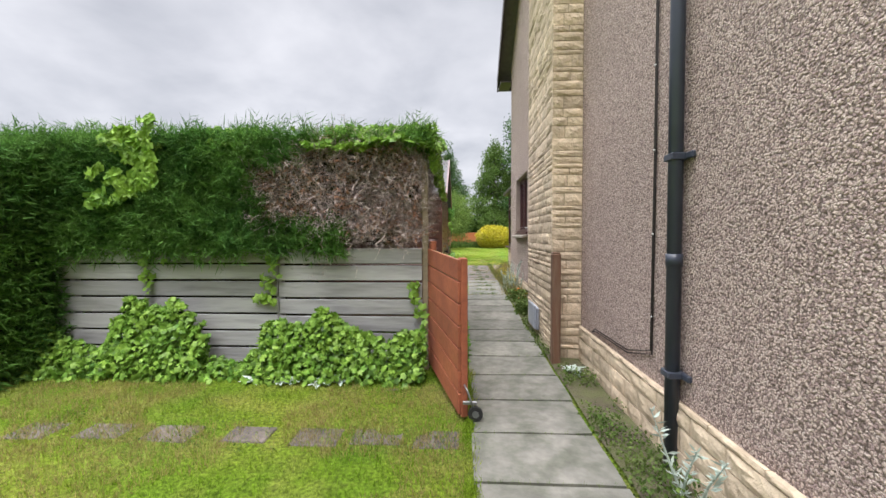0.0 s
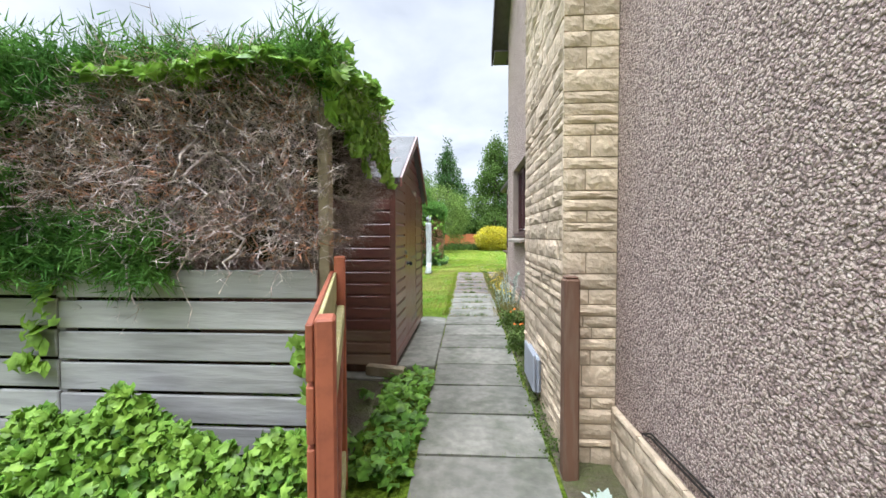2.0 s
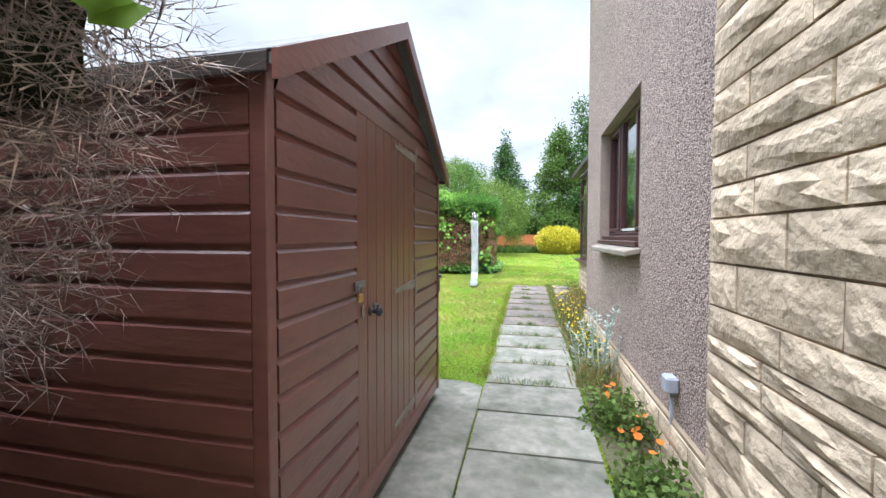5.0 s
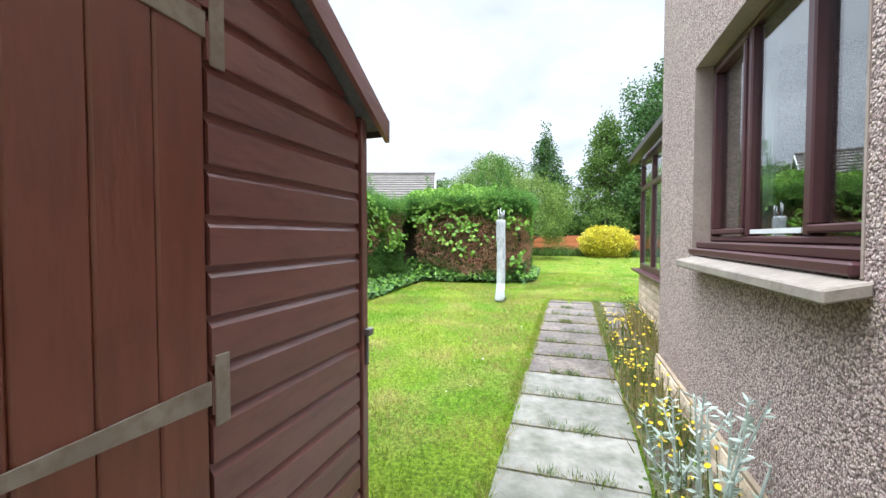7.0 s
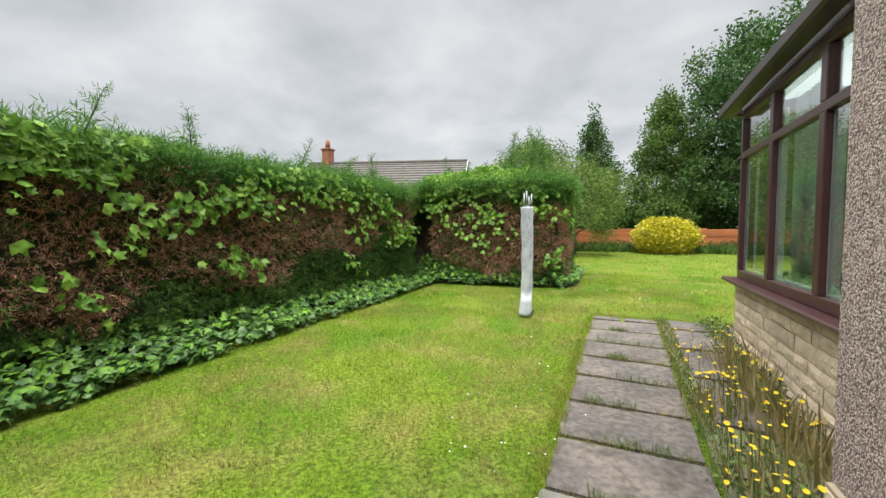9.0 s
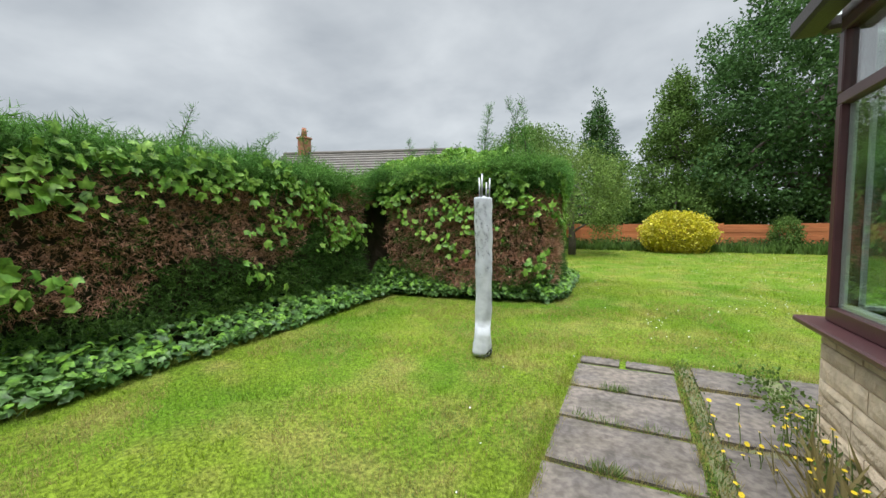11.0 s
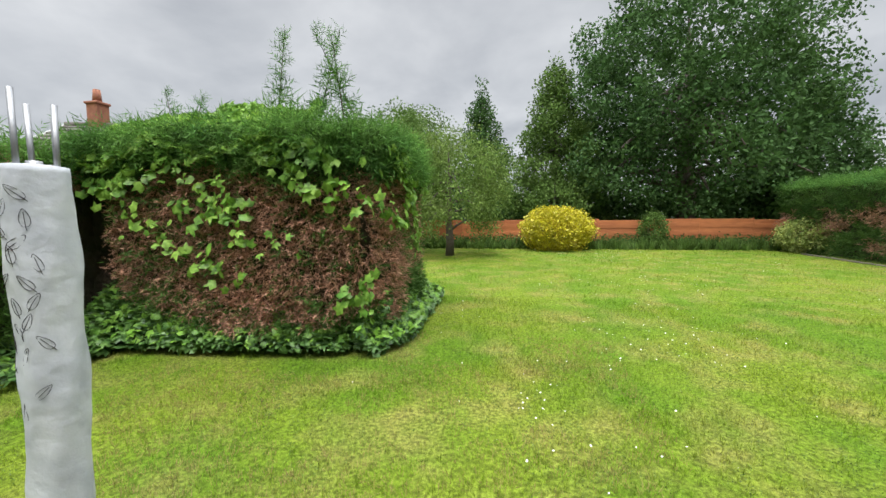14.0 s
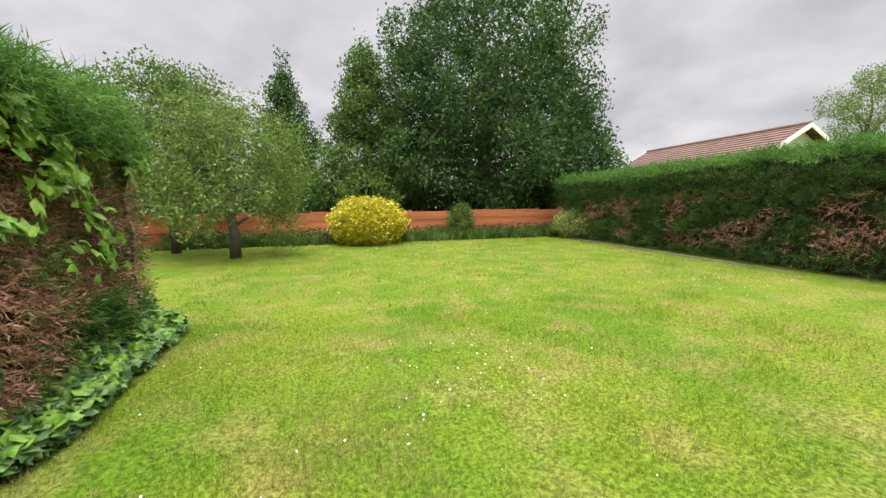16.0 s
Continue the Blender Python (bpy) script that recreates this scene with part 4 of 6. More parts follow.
def shed_door():
    y0, y1, z0, z1 = DOOR
    d = adopt(new("door"), shed)
    d.empty_display_size = 0.1
    n = 8
    w = (y1 - y0) / n
    for i in range(n):
        p = box("plank", SX + 0.004, SX + 0.02, y0 + i * w + 0.0004, y0 + (i + 1) * w - 0.0004, z0, z1, M_SHED_DOOR, 0.006)
        p.parent = d
    p = box("door_back", SX + 0.0, SX + 0.006, y0, y1, z0, z1, M_SHED_DOOR, 0)
    p.parent = d
    d.matrix_parent_inverse = Matrix.Translation(shed.location).inverted()
    for zh, lift in ((0.42, 0.0), (1.265, 0.0), (2.16, 0.0)):
        # strap hinge tapering towards its tip
        bm = bmesh.new()
        vs = [bm.verts.new((x, y, zz)) for x in (SX + 0.021, SX + 0.027) for y, zz in ((y1 + 0.0, zh - 0.03), (y1 + 0.0, zh + 0.03), (y1 - 0.44, zh + 0.012), (y1 - 0.44, zh - 0.012))]
        for f in ((0, 1, 2, 3), (7, 6, 5, 4), (0, 4, 5, 1), (1, 5, 6, 2), (2, 6, 7, 3), (3, 7, 4, 0)):
            bm.faces.new([vs[i] for i in f])
        add_box(bm, SX + 0.021, SX + 0.028, y1 + 0.012, y1 + 0.055, zh - 0.09, zh + 0.09, 0.002)
        ob = bm_ob("hinge", bm, M_RUST)
        ob.parent = d
    # galvanised hasp across the door's edge with a brass padlock on its staple
    bm = bmesh.new()
    add_box(bm, SX + 0.021, SX + 0.028, y0 - 0.005, y0 + 0.075, 1.352, 1.388, 0.003)
    add_box(bm, SX + 0.026, SX + 0.034, y0 - 0.05, y0 - 0.004, 1.345, 1.39, 0.003)
    add_tube(bm, [(SX + 0.02, y0 - 0.045, 1.368), (SX + 0.05, y0 - 0.04, 1.368), (SX + 0.05, y0 - 0.015, 1.368), (SX + 0.02, y0 - 0.01, 1.368)], 0.004, 6)
    ob = bm_ob("hasp", bm, M_METAL); ob.parent = d
    bm = bmesh.new()
    add_tube(bm, [(SX + 0.046, y0 - 0.042, 1.33), (SX + 0.046, y0 - 0.042, 1.365), (SX + 0.046, y0 - 0.028, 1.376), (SX + 0.046, y0 - 0.014, 1.365), (SX + 0.046, y0 - 0.014, 1.33)], 0.0035, 6)
    ob = bm_ob("shackle", bm, M_METAL, None, True); ob.parent = d
    ob = box("padlock", SX + 0.037, SX + 0.055, y0 - 0.052, y0 - 0.006, 1.292, 1.332, M_BRASS, 0.004); ob.parent = d
    # black turned knob on a keyhole plate, and a worn steel latch
    bm = bmesh.new()
    yk = y0 + 0.155
    add_tube(bm, [(SX + 0.02, yk, 1.215), (SX + 0.026, yk, 1.215), (SX + 0.03, yk, 1.215), (SX + 0.05, yk, 1.215), (SX + 0.056, yk, 1.215), (SX + 0.07, yk, 1.215), (SX + 0.082, yk, 1.215), (SX + 0.088, yk, 1.215)], 0.02, 14, [0.026, 0.026, 0.011, 0.011, 0.02, 0.028, 0.022, 0.008])
    ob = bm_ob("knob", bm, M_BLACK, None, True); ob.parent = d
    ob = box("keyhole_plate", SX + 0.021, SX + 0.026, y0 + 0.045, y0 + 0.075, 1.2, 1.262, M_RUST, 0.003); ob.parent = d
    bm = bmesh.new()
    add_box(bm, SX + 0.021, SX + 0.027, y0 + 0.2, y0 + 0.26, 1.205, 1.245, 0.002)
    add_box(bm, SX + 0.027, SX + 0.045, y0 + 0.235, y0 + 0.252, 1.215, 1.235, 0.003)
    ob = bm_ob("latch", bm, M_METAL); ob.parent = d


shed_door()


def shed_roof():
    bm = bmesh.new()
    x0, x1 = SXB - 0.06, SX + 0.09
    s = (SZR - SZE) / ((SY1 - SY0) / 2)
    for sgn in (1, -1):
        ye = YM + sgn * ((SY1 - SY0) / 2 + 0.065)
        ze = SZR + 0.02 - s * ((SY1 - SY0) / 2 + 0.065)
        pts = [(YM, SZR + 0.02), (ye, ze), (ye, ze + 0.035), (YM, SZR + 0.055)]
        lo = [bm.verts.new((x0, y, z)) for y, z in pts]
        hi = [bm.verts.new((x1, y, z)) for y, z in pts]
        bm.faces.new(lo); bm.faces.new(hi)
        for i in range(4):
            j = (i + 1) % 4
            bm.faces.new((lo[i], hi[i], hi[j], lo[j]))
    bm_ob("roof", bm, M_FELT, shed)
    for sgn in (1, -1):
        ye = YM + sgn * ((SY1 - SY0) / 2 + 0.066)
        ze = SZR + 0.055 - s * ((SY1 - SY0) / 2 + 0.066)
        box("felt_drip", x0, x1 - 0.015, min(ye, ye + sgn * 0.012), max(ye, ye + sgn * 0.012), ze - 0.06, ze + 0.002, M_SOFFIT, 0.003, shed)
    for k, xs in enumerate((-1.18, -2.1)):
        for sgn in (1, -1):
            bm = bmesh.new()
            ye = YM + sgn * ((SY1 - SY0) / 2 + 0.07)
            ze = SZR + 0.062 - s * ((SY1 - SY0) / 2 + 0.07)
            a = [bm.verts.new(p) for p in ((xs, YM, SZR + 0.06), (xs + 0.9, YM, SZR + 0.06), (xs + .9, ye, ze), (xs, ye, ze))]
            bm.faces.new(a)
            ob = bm_ob("felt_lap", bm, M_FELT, shed)
            md = ob.modifiers.new("thick", "SOLIDIFY"); md.thickness = 0.004
    for sgn in (1, -1):
        bm = bmesh.new()
        ye = YM + sgn * ((SY1 - SY0) / 2 + 0.075)
        ze = SZR + 0.02 - s * ((SY1 - SY0) / 2 + 0.075)
        a = [bm.verts.new((x, y, z)) for x in (SX + 0.091, SX + 0.112) for y, z in ((YM, SZR - 0.03), (ye, ze - 0.045), (ye, ze + 0.045), (YM, SZR + 0.07))]
        for f in ((0, 1, 2, 3), (7, 6, 5, 4), (0, 4, 5, 1), (1, 5, 6, 2), (2, 6, 7, 3), (3, 7, 4, 0)):
            bm.faces.new([a[i] for i in f])
        bm_ob("barge_board", bm, M_SHED, shed)


shed_roof()
boxes("hook", [(SX + 0.032, SX + 0.06, SY1 - 0.02, SY1 + 0.02, 1.23, 1.26), (SX + 0.032, SX + 0.045, SY1 - 0.006, SY1 + 0.006, 1.1, 1.23)], M_METAL, 0.003, shed)
block = box("wood_block", -0.2, 0.2, -0.05, 0.05, 0.0, 0.1, M_PALEWOOD, 0.008, m=pose(-0.43, 5.965, 0.123, 0, 2, -8))
tagged(block, "loose pale timber offcut lying by the shed corner", "wood")

# ---- side fence, gate and gate post ----
fence = root("side_fence", (-2.5, 4.25, 0), "silver-grey weathered board fence below the hedge", "fence")
zt = 1.36
for i in range(7):
    hb = 0.165
    for xa, xb in ((-4.7, -2.06), (-2.05, -0.45)):
        b = box("board", xa, xb, 4.22 + 0.006 * (i % 2), 4.25, zt - hb, zt, M_GREYWOOD, 0.006, fence, m=Matrix.Translation((0, 0, 0.012 * (1 if xa < -3 else 0))))
    zt -= hb + 0.022
for x in (-4.5, -2.06, -0.42):
    box("post", x - 0.032, x + 0.032, 4.252, 4.33, -0.1, 1.45 if x < -1 else 2.3, M_GREYWOOD if x < -1 else M_PALEWOOD, 0.006, fence)

GA, GB = Vector((-0.38, 4.31, 0.0)), Vector((-0.02, 3.09, 0.0))
gate = root("gate", GA, "open red-stained board gate with pale unpainted back", "gate")
gd = (GB - GA)
gl = gd.length
gm = Matrix.Translation(GA) @ Matrix.Rotation(math.atan2(gd.y, gd.x), 4, "Z")
# gate frame: x along the gate, +y on the pale side towards the path
z = 0.06
for i in range(7):
    zt = z + 0.166
    bm = bmesh.new()
    add_box(bm, 0.02, gl - 0.012, -0.022, 0.0, z, zt, 0.004)
    for v in bm.verts:
        v.co.z += 0.05 * (1 - v.co.x / gl)
    bmesh.ops.transform(bm, matrix=gm, verts=bm.verts)
    bm_ob("board", bm, M_GATE, gate)
    bm = bmesh.new()
    add_box(bm, 0.08, gl - 0.1, 0.001, 0.016, z + 0.004, zt - 0.004, 0.003)
    for v in bm.verts:
        v.co.z += 0.05 * (1 - v.co.x / gl)
    bmesh.ops.transform(bm, matrix=gm, verts=bm.verts)
    bm_ob("back_board", bm, M_RAW, gate)
    z = zt + 0.014
box("stile", gl - 0.1, gl - 0.01, 0.002, 0.06, 0.03, 1.32, M_GATE, 0.008, gate, m=gm)
box("stile", 0.0, 0.09, 0.002, 0.065, 0.06, 1.44, M_GATE, 0.008, gate, m=gm)
for zz in (0.2, 1.05):
    box("rail", 0.1, gl - 0.1, 0.017, 0.06, zz, zz + 0.11, M_RAW, 0.006, gate, m=gm)
bm = bmesh.new()
add_box(bm, -0.58, 0.58, 0.018, 0.055, -0.045, 0.045, 0.005, m=gm @ Matrix.Translation((gl / 2, 0, 0.68)) @ Matrix.Rotation(math.atan2(0.76, gl - 0.2), 4, "Y"))
bm_ob("brace", bm, M_GATE, gate)
# drop bolt arm and caster wheel at the gate's free foot
caster = gm @ Vector((gl + 0.06, 0.1, 0.085))
tube("caster_arm", [gm @ Vector((gl - 0.02, 0.03, 0.3)), gm @ Vector((gl + 0.07, 0.03, 0.28)), caster], 0.008, M_METAL, gate, 6)
boxes("caster_bracket", [(caster.x - 0.1, caster.x + 0.01, caster.y - 0.012, caster.y + 0.012, 0.16, 0.185)], M_METAL, 0.003, gate)
bm = bmesh.new()
add_tube(bm, [caster + Vector((0, -0.016, 0)), caster + Vector((0, 0.016, 0))], 0.058, 16)
bm_ob("tyre", bm, M_RUBBER, gate, False)
bm = bmesh.new()
add_tube(bm, [caster + Vector((0, -0.019, 0)), caster + Vector((0, 0.019, 0))], 0.028, 12)
bm_ob("rim", bm, M_METAL, gate, False)

gp = root("gate_post", (0.97, 4.48, 0), "brown weathered wooden gate post against the stone", "post")
box("post_body", 1.0, 1.095, 4.43, 4.54, -0.05, 1.29, M_POSTWOOD, 0.012, gp)
box("cap", 1.008, 1.087, 4.438, 4.532, 1.291, 1.306, M_POSTWOOD, 0.007, gp)

# ---- fittings on the house wall ----
pipe = root("downpipe", (1.3, 2.5, 0), "black plastic rainwater downpipe clipped to the wall", "pipe")
tube("pipe_run", [(WX - 0.06, 2.52, -0.05), (WX - 0.06, 2.52, 6.3)], 0.043, M_BLACK, pipe, 16)
for z in (0.62, 1.98, 3.8):
    boxes("clip", [(WX - 0.11, WX - 0.002, 2.468, 2.572, z - 0.022, z + 0.022), (WX - 0.03, WX - 0.002, 2.4, 2.64, z - 0.02, z + 0.02)], M_BLACK, 0.006, pipe)
tube("socket", [(WX - 0.06, 2.52, 1.3), (WX - 0.06, 2.52, 1.38)], 0.049, M_BLACK, pipe, 16)
cable = root("wall_cable", (WX, 2.9, 0.6), "dark cables clipped down the pebbledash wall", "cable")
for o in (0.0, 0.022):
    tube("run", [(WX - 0.012, 2.86 + o, 6.2), (WX - 0.012, 2.87 + o, 2), (WX - 0.012, 2.89 + o, 0.63 + o), (WX - 0.016, 3.3, 0.52 + o), (WX - 0.016, 4.1, 0.5 + o), (WX - 0.016, 4.2, 0.47)], 0.0055, M_CABLE, cable, 6)
for z in (0.9, 1.5, 2.1, 2.7):
    box("cable_clip", WX - 0.022, WX - 0.001, 2.885, 2.9, z, z + 0.012, M_WHITE, 0.003, cable)
meter = root("meter_box", (CX, 5.7, 0.2), "grey gas meter box set in the stone base", "meter box")
boxes("case", [(CX - 0.03, CX + 0.02, 5.42, 5.9, 0.18, 0.5)], M_BOX, 0.02, meter)
boxes("lid", [(CX - 0.055, CX - 0.032, 5.4, 5.92, 0.2, 0.53)], M_BOX, 0.012, meter)

outlet = root("wall_outlet", (WX, 7.62, 0.66), "small pale grey box fixed low on the pebbledash", "outlet")
box("case", WX - 0.075, WX - 0.002, 7.57, 7.68, 0.64, 0.74, M_BOX, 0.012, outlet)
tube("conduit", [(WX - 0.03, 7.62, 0.645), (WX - 0.03, 7.62, 0.3)], 0.01, M_BOX, outlet, 8)

# ---- rotary dryer under its cover ----
dr = root("rotary_dryer", (-0.9, 15.15, 0.27), "closed rotary clothes dryer in a pale grey cover", "clothes dryer")


COVER = [(0.0, 0.118), (0.04, 0.126), (0.07, 0.118), (0.1, 0.118), (0.14, 0.109), (0.3, 0.096), (0.5, 0.103), (0.7, 0.097), (0.95, 0.106), (1.15, 0.1), (1.35, 0.11), (1.55, 0.108), (1.68, 0.112), (1.7, 0.11), (1.705, 0.08)]


def cover_radius(a, h):
    """Radius of the loose cloth round the closed dryer at angle a and height h."""
    rad = float(np.interp(h, [p[0] for p in COVER], [p[1] for p in COVER]))
    return 0.86 * rad * (1 + 0.05 * math.sin(3 * a + h * 4) + 0.04 * math.sin(5 * a - h * 11) + 0.03 * math.sin(9 * a + h * 23))


def cover():
    bm = bmesh.new()
    rings = []
    gz = 0.3
    prof = [(h, 0) for h in sorted({p[0] for p in COVER} | {0.2 + 0.1 * k for k in range(15)})]
    for j, (h, rad) in enumerate(prof):
        ring = []
        for k in range(24):
            a = k * math.tau / 24
            q = cover_radius(a, h)
            ring.append(bm.verts.new((-0.9 + q * math.cos(a) + 0.03 * math.sin(h * 1.7), 15.15 + q * math.sin(a), gz + h)))
        rings.append(ring)
    for r0, r1 in zip(rings, rings[1:]):
        for k in range(24):
            bm.faces.new((r0[k], r0[(k + 1) % 24], r1[(k + 1) % 24], r1[k]))
    bm.faces.new(rings[-1]); bm.faces.new(rings[0][::-1])
    bm_ob("cover", bm, M_COVER, dr, True)


cover()
bm = bmesh.new()
for i in range(44):
    # printed leaf outlines in loose rows on the upper cover, each with a midrib
    row, col = divmod(i, 4)
    a = -3.0 + 0.62 * col + (0.3 if row % 2 else 0.0) + 0.1 * math.sin(i * 5.1)
    h0, tilt = 1.62 - 0.075 * row + 0.02 * math.sin(i * 3.3), 0.75 * math.sin(i * 2.7)
    if row > 7 and i % 3:
        continue
    for part in (0, 1):
        loop = []
        for k in range(13):
            u = k / 12 * math.tau
            du, dv = (0.012 * math.sin(u) * (1 - 0.4 * math.cos(u)), 0.03 * math.cos(u)) if part == 0 else (0.0, -0.04 + 0.06 * k / 12)
            q = a + (du * math.cos(tilt) - dv * math.sin(tilt)) / 0.09
            hh = h0 + du * math.sin(tilt) + dv * math.cos(tilt)
            rr = cover_radius(q, hh) + 0.0006
            loop.append((-0.9 + 0.03 * math.sin(hh * 1.7) + rr * math.cos(q), 15.15 + rr * math.sin(q), 0.3 + hh))
        add_tube(bm, loop, 0.001, 4)
bm_ob("leaf_print", bm, M_CABLE, dr)["kind"] = "stuff"
for dx, dy, h in ((-.05, .03, 2.17), (0.0, -.05, 2.2), (0.05, 0.03, 2.16), (0.01, 0.06, 2.12)):
    tube("arm", [(-0.88 + dx, 15.15 + dy, 1.9), (-0.88 + dx * 1.2, 15.15 + dy, h + 0.05)], 0.009, M_METAL, dr, 8)
tube("mast", [(-0.89, 15.15, 0.2), (-0.88, 15.15, 2.02)], 0.022, M_METAL, dr, 10)
tube("strap", [(-0.8, 15.05, 0.34), (-0.74, 15.02, 0.42), (-0.76, 15.03, 0.34), (-0.82, 15.04, 0.31)], 0.008, M_BLACK, dr, 6)


# ---- hedges ----
def hedge_side(parent, o, u, v, green, brown, size, rule, out=0.04):
    """Sprays over one face of a hedge; rule says, place by place, where they are dead."""
    P, N = quad_points(o, u, v, green + brown)
    dead = rule(P)
    P = P + N * (out + 0.07 * wob(P, 1.6) + 0.09 * wob(P, 4.5))[:, None]
    return P, N, dead


def hedge_1():
    h = root("clipped_hedge", (-3, 4.9, 0), "tall conifer hedge over the fence with a bare twiggy patch", "hedge")
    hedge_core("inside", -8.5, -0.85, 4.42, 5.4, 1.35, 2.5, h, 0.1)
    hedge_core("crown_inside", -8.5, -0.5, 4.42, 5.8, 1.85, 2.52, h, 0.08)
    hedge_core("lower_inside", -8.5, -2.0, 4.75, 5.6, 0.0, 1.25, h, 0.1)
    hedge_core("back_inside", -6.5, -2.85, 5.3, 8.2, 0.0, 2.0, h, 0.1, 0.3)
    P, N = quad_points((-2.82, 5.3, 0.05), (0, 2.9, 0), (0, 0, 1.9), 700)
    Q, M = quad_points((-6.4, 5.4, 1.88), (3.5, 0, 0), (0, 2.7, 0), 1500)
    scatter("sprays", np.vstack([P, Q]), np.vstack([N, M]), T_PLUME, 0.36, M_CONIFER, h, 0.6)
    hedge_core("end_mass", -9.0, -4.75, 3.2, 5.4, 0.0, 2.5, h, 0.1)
    P, N, _ = hedge_side(h, (-7.5, 4.25, 1.3), (7.1, 0, 0), (0, 0, 1.32), 15000, 0, 1, lambda p: np.zeros(len(p), bool))
    x, z = P[:, 0], P[:, 2]
    bare = ((x + 1.2) / 1.2) ** 2 + ((z - 1.95) / 0.62) ** 2 + 0.35 * wob(P, 3) < 1
    bare |= (x > -1.0 + 0.2 * wob(P, 4)) & (z < 2.4)
    bare &= (z > 1.44 + 0.06 * wob(P, 5))
    lowgreen = (x < -1.25) & (z < 1.62)
    bare &= ~lowgreen
    g = ~bare & ((x < -1.35) | (z > 1.9))
    scatter("sprays", P[g], N[g] * 0.6 + [0.55, 0, 0.1], T_PLUME, 0.27, M_CONIFER, h, 0.4)
    b = bare
    thin = b & (rng.uniform(0, 1, len(P)) < 0.8)
    scatter("twigs", P[thin] + np.stack([0 * x[thin], rng.uniform(-0.05, 0.14, thin.sum()), 0 * x[thin]], 1), N[thin] + [0.2, 0, -0.2], T_TWIG, 0.205, M_TWIG, h, 0.7)
    k = b & (rng.uniform(0, 1, len(P)) < 0.2)
    scatter("dead_sprays", P[k] + [0, 0.06, 0], N[k], T_SPRAY, 0.2, M_DEAD, h, 0.7)
    # long pale bare stems
    bm = bmesh.new()
    for i in range(26):
        p = Vector((rng.uniform(-1.7, -0.5), 4.2, rng.uniform(1.6, 2.4)))
        pts = [p]
        for j in range(6):
            p = p + Vector((rng.normal(0, .06), rng.normal(-0.01, .025), -rng.uniform(0.0, .12)))
            pts.append(p)
        thick = 1.7 if i % 3 == 0 else 0.9
        add_tube(bm, pts, 0.006, 4, [thick * (0.008 - 0.001 * j) for j in range(7)])
    bm_ob("bare_stem", bm, M_TWIG, h)["kind"] = "stuff"
    # top and end
    P, N = quad_points((-7.5, 4.25, 2.54), (7.0, 0, 0), (0, 1.35, 0), 8000)
    N[:, 1] -= 0.5
    P[:, 2] += 0.1 * wob(P, 1.5)
    scatter("top_sprays", P, N * 0.6 + [0.9, -0.2, -0.1], T_PLUME, 0.24 + 0.1 * wob(P, 3), M_CONIFER, h, 0.5)
    P, N = quad_points((-0.5, 4.25, 1.15), (0, 1.6, 0), (0, 0, 1.4), 3600)
    # the end leans back towards its foot and is ragged
    P[:, 0] -= 0.75 * np.clip((1.85 - P[:, 2]) / 0.7, 0, 1) ** 1.3 - 0.1 * wob(P, 2.5) + rng.uniform(-0.02, 0.2, len(P))
    # a dark hollow between the face and the end mass
    P[:, 0] -= 0.5 * np.clip((4.95 - P[:, 1]) / 0.45, 0, 1) * (P[:, 2] < 2.25)
    scatter("end_twigs", P, N, T_TWIG, 0.2, M_TWIG, h, 0.7)
    P, N = quad_points((-9, 3.15, 0.05), (4.3, 0, 0), (0, 0, 2.5), 4500)
    scatter("sprays", P, N, T_SPRAY, 0.3, M_CONIFER, h, 0.5, up=-.1)
    P, N = quad_points((-4.72, 3.2, 0.1), (0, 1.1, 0), (0, 0, 2.4), 2400)
    scatter("sprays", P, N, T_SPRAY, 0.3, M_CONIFER, h, 0.5, up=-.1)
    # creeper over the top and the end corner
    iv = root("climbing_ivy", (-2.5, 4.2, 1.3), "pale green climbing leaves trailing over the hedge top", "creeper")
    P, N = quad_points((-4.4, 3.98, 2.42), (4.1, 0, 0), (0, 0.5, 0.33), 2600)
    k = ((wob(P, 2) > 0.0) | (P[:, 0] > -1.5)) & (P[:, 2] > 2.52 + 0.13 * wob(P * [1, 0, 0], 5))
    Q, M2 = quad_points((-1.7, 4.0, 2.45), (1.45, 0, 0), (0, 1.5, 0.3), 1700)
    Q[:, 2] += 0.1 * wob(Q, 4)
    R, M3 = quad_points((-0.26, 4.1, 1.85), (0, 1.45, 0.1), (-0.1, 0, 0.8), 1500)
    k3 = R[:, 2] > 2.1 + 0.3 * wob(R, 3)
    S, M4 = quad_points((-4.0, 3.97, 1.75), (0.75, 0, 0.3), (0, 0, 0.75), 650)
    k4 = wob(S, 4) > -0.1
    scatter("leaves", np.vstack([P[k], Q, R[k3], S[k4]]), np.vstack([N[k], M2, M3[k3], M4[k4]]), T_IVY, 0.1, M_IVY_PALE, iv, 0.5)
    return h


hedge_1()


def round_corner(P):
    """Rounds off the back hedge's free corner."""
    c, r = np.array([-1.45, 18.65]), 0.95
    D = P[:, :2] - c
    k = (D[:, 0] > 0) & (D[:, 1] < 0)
    sq = np.abs(D).max(1)
    eu = np.linalg.norm(D, axis=1) + 1e-9
    P = P.copy()
    P[:, :2] = np.where(k[:, None], c + D * (sq / eu)[:, None], P[:, :2])
    return P


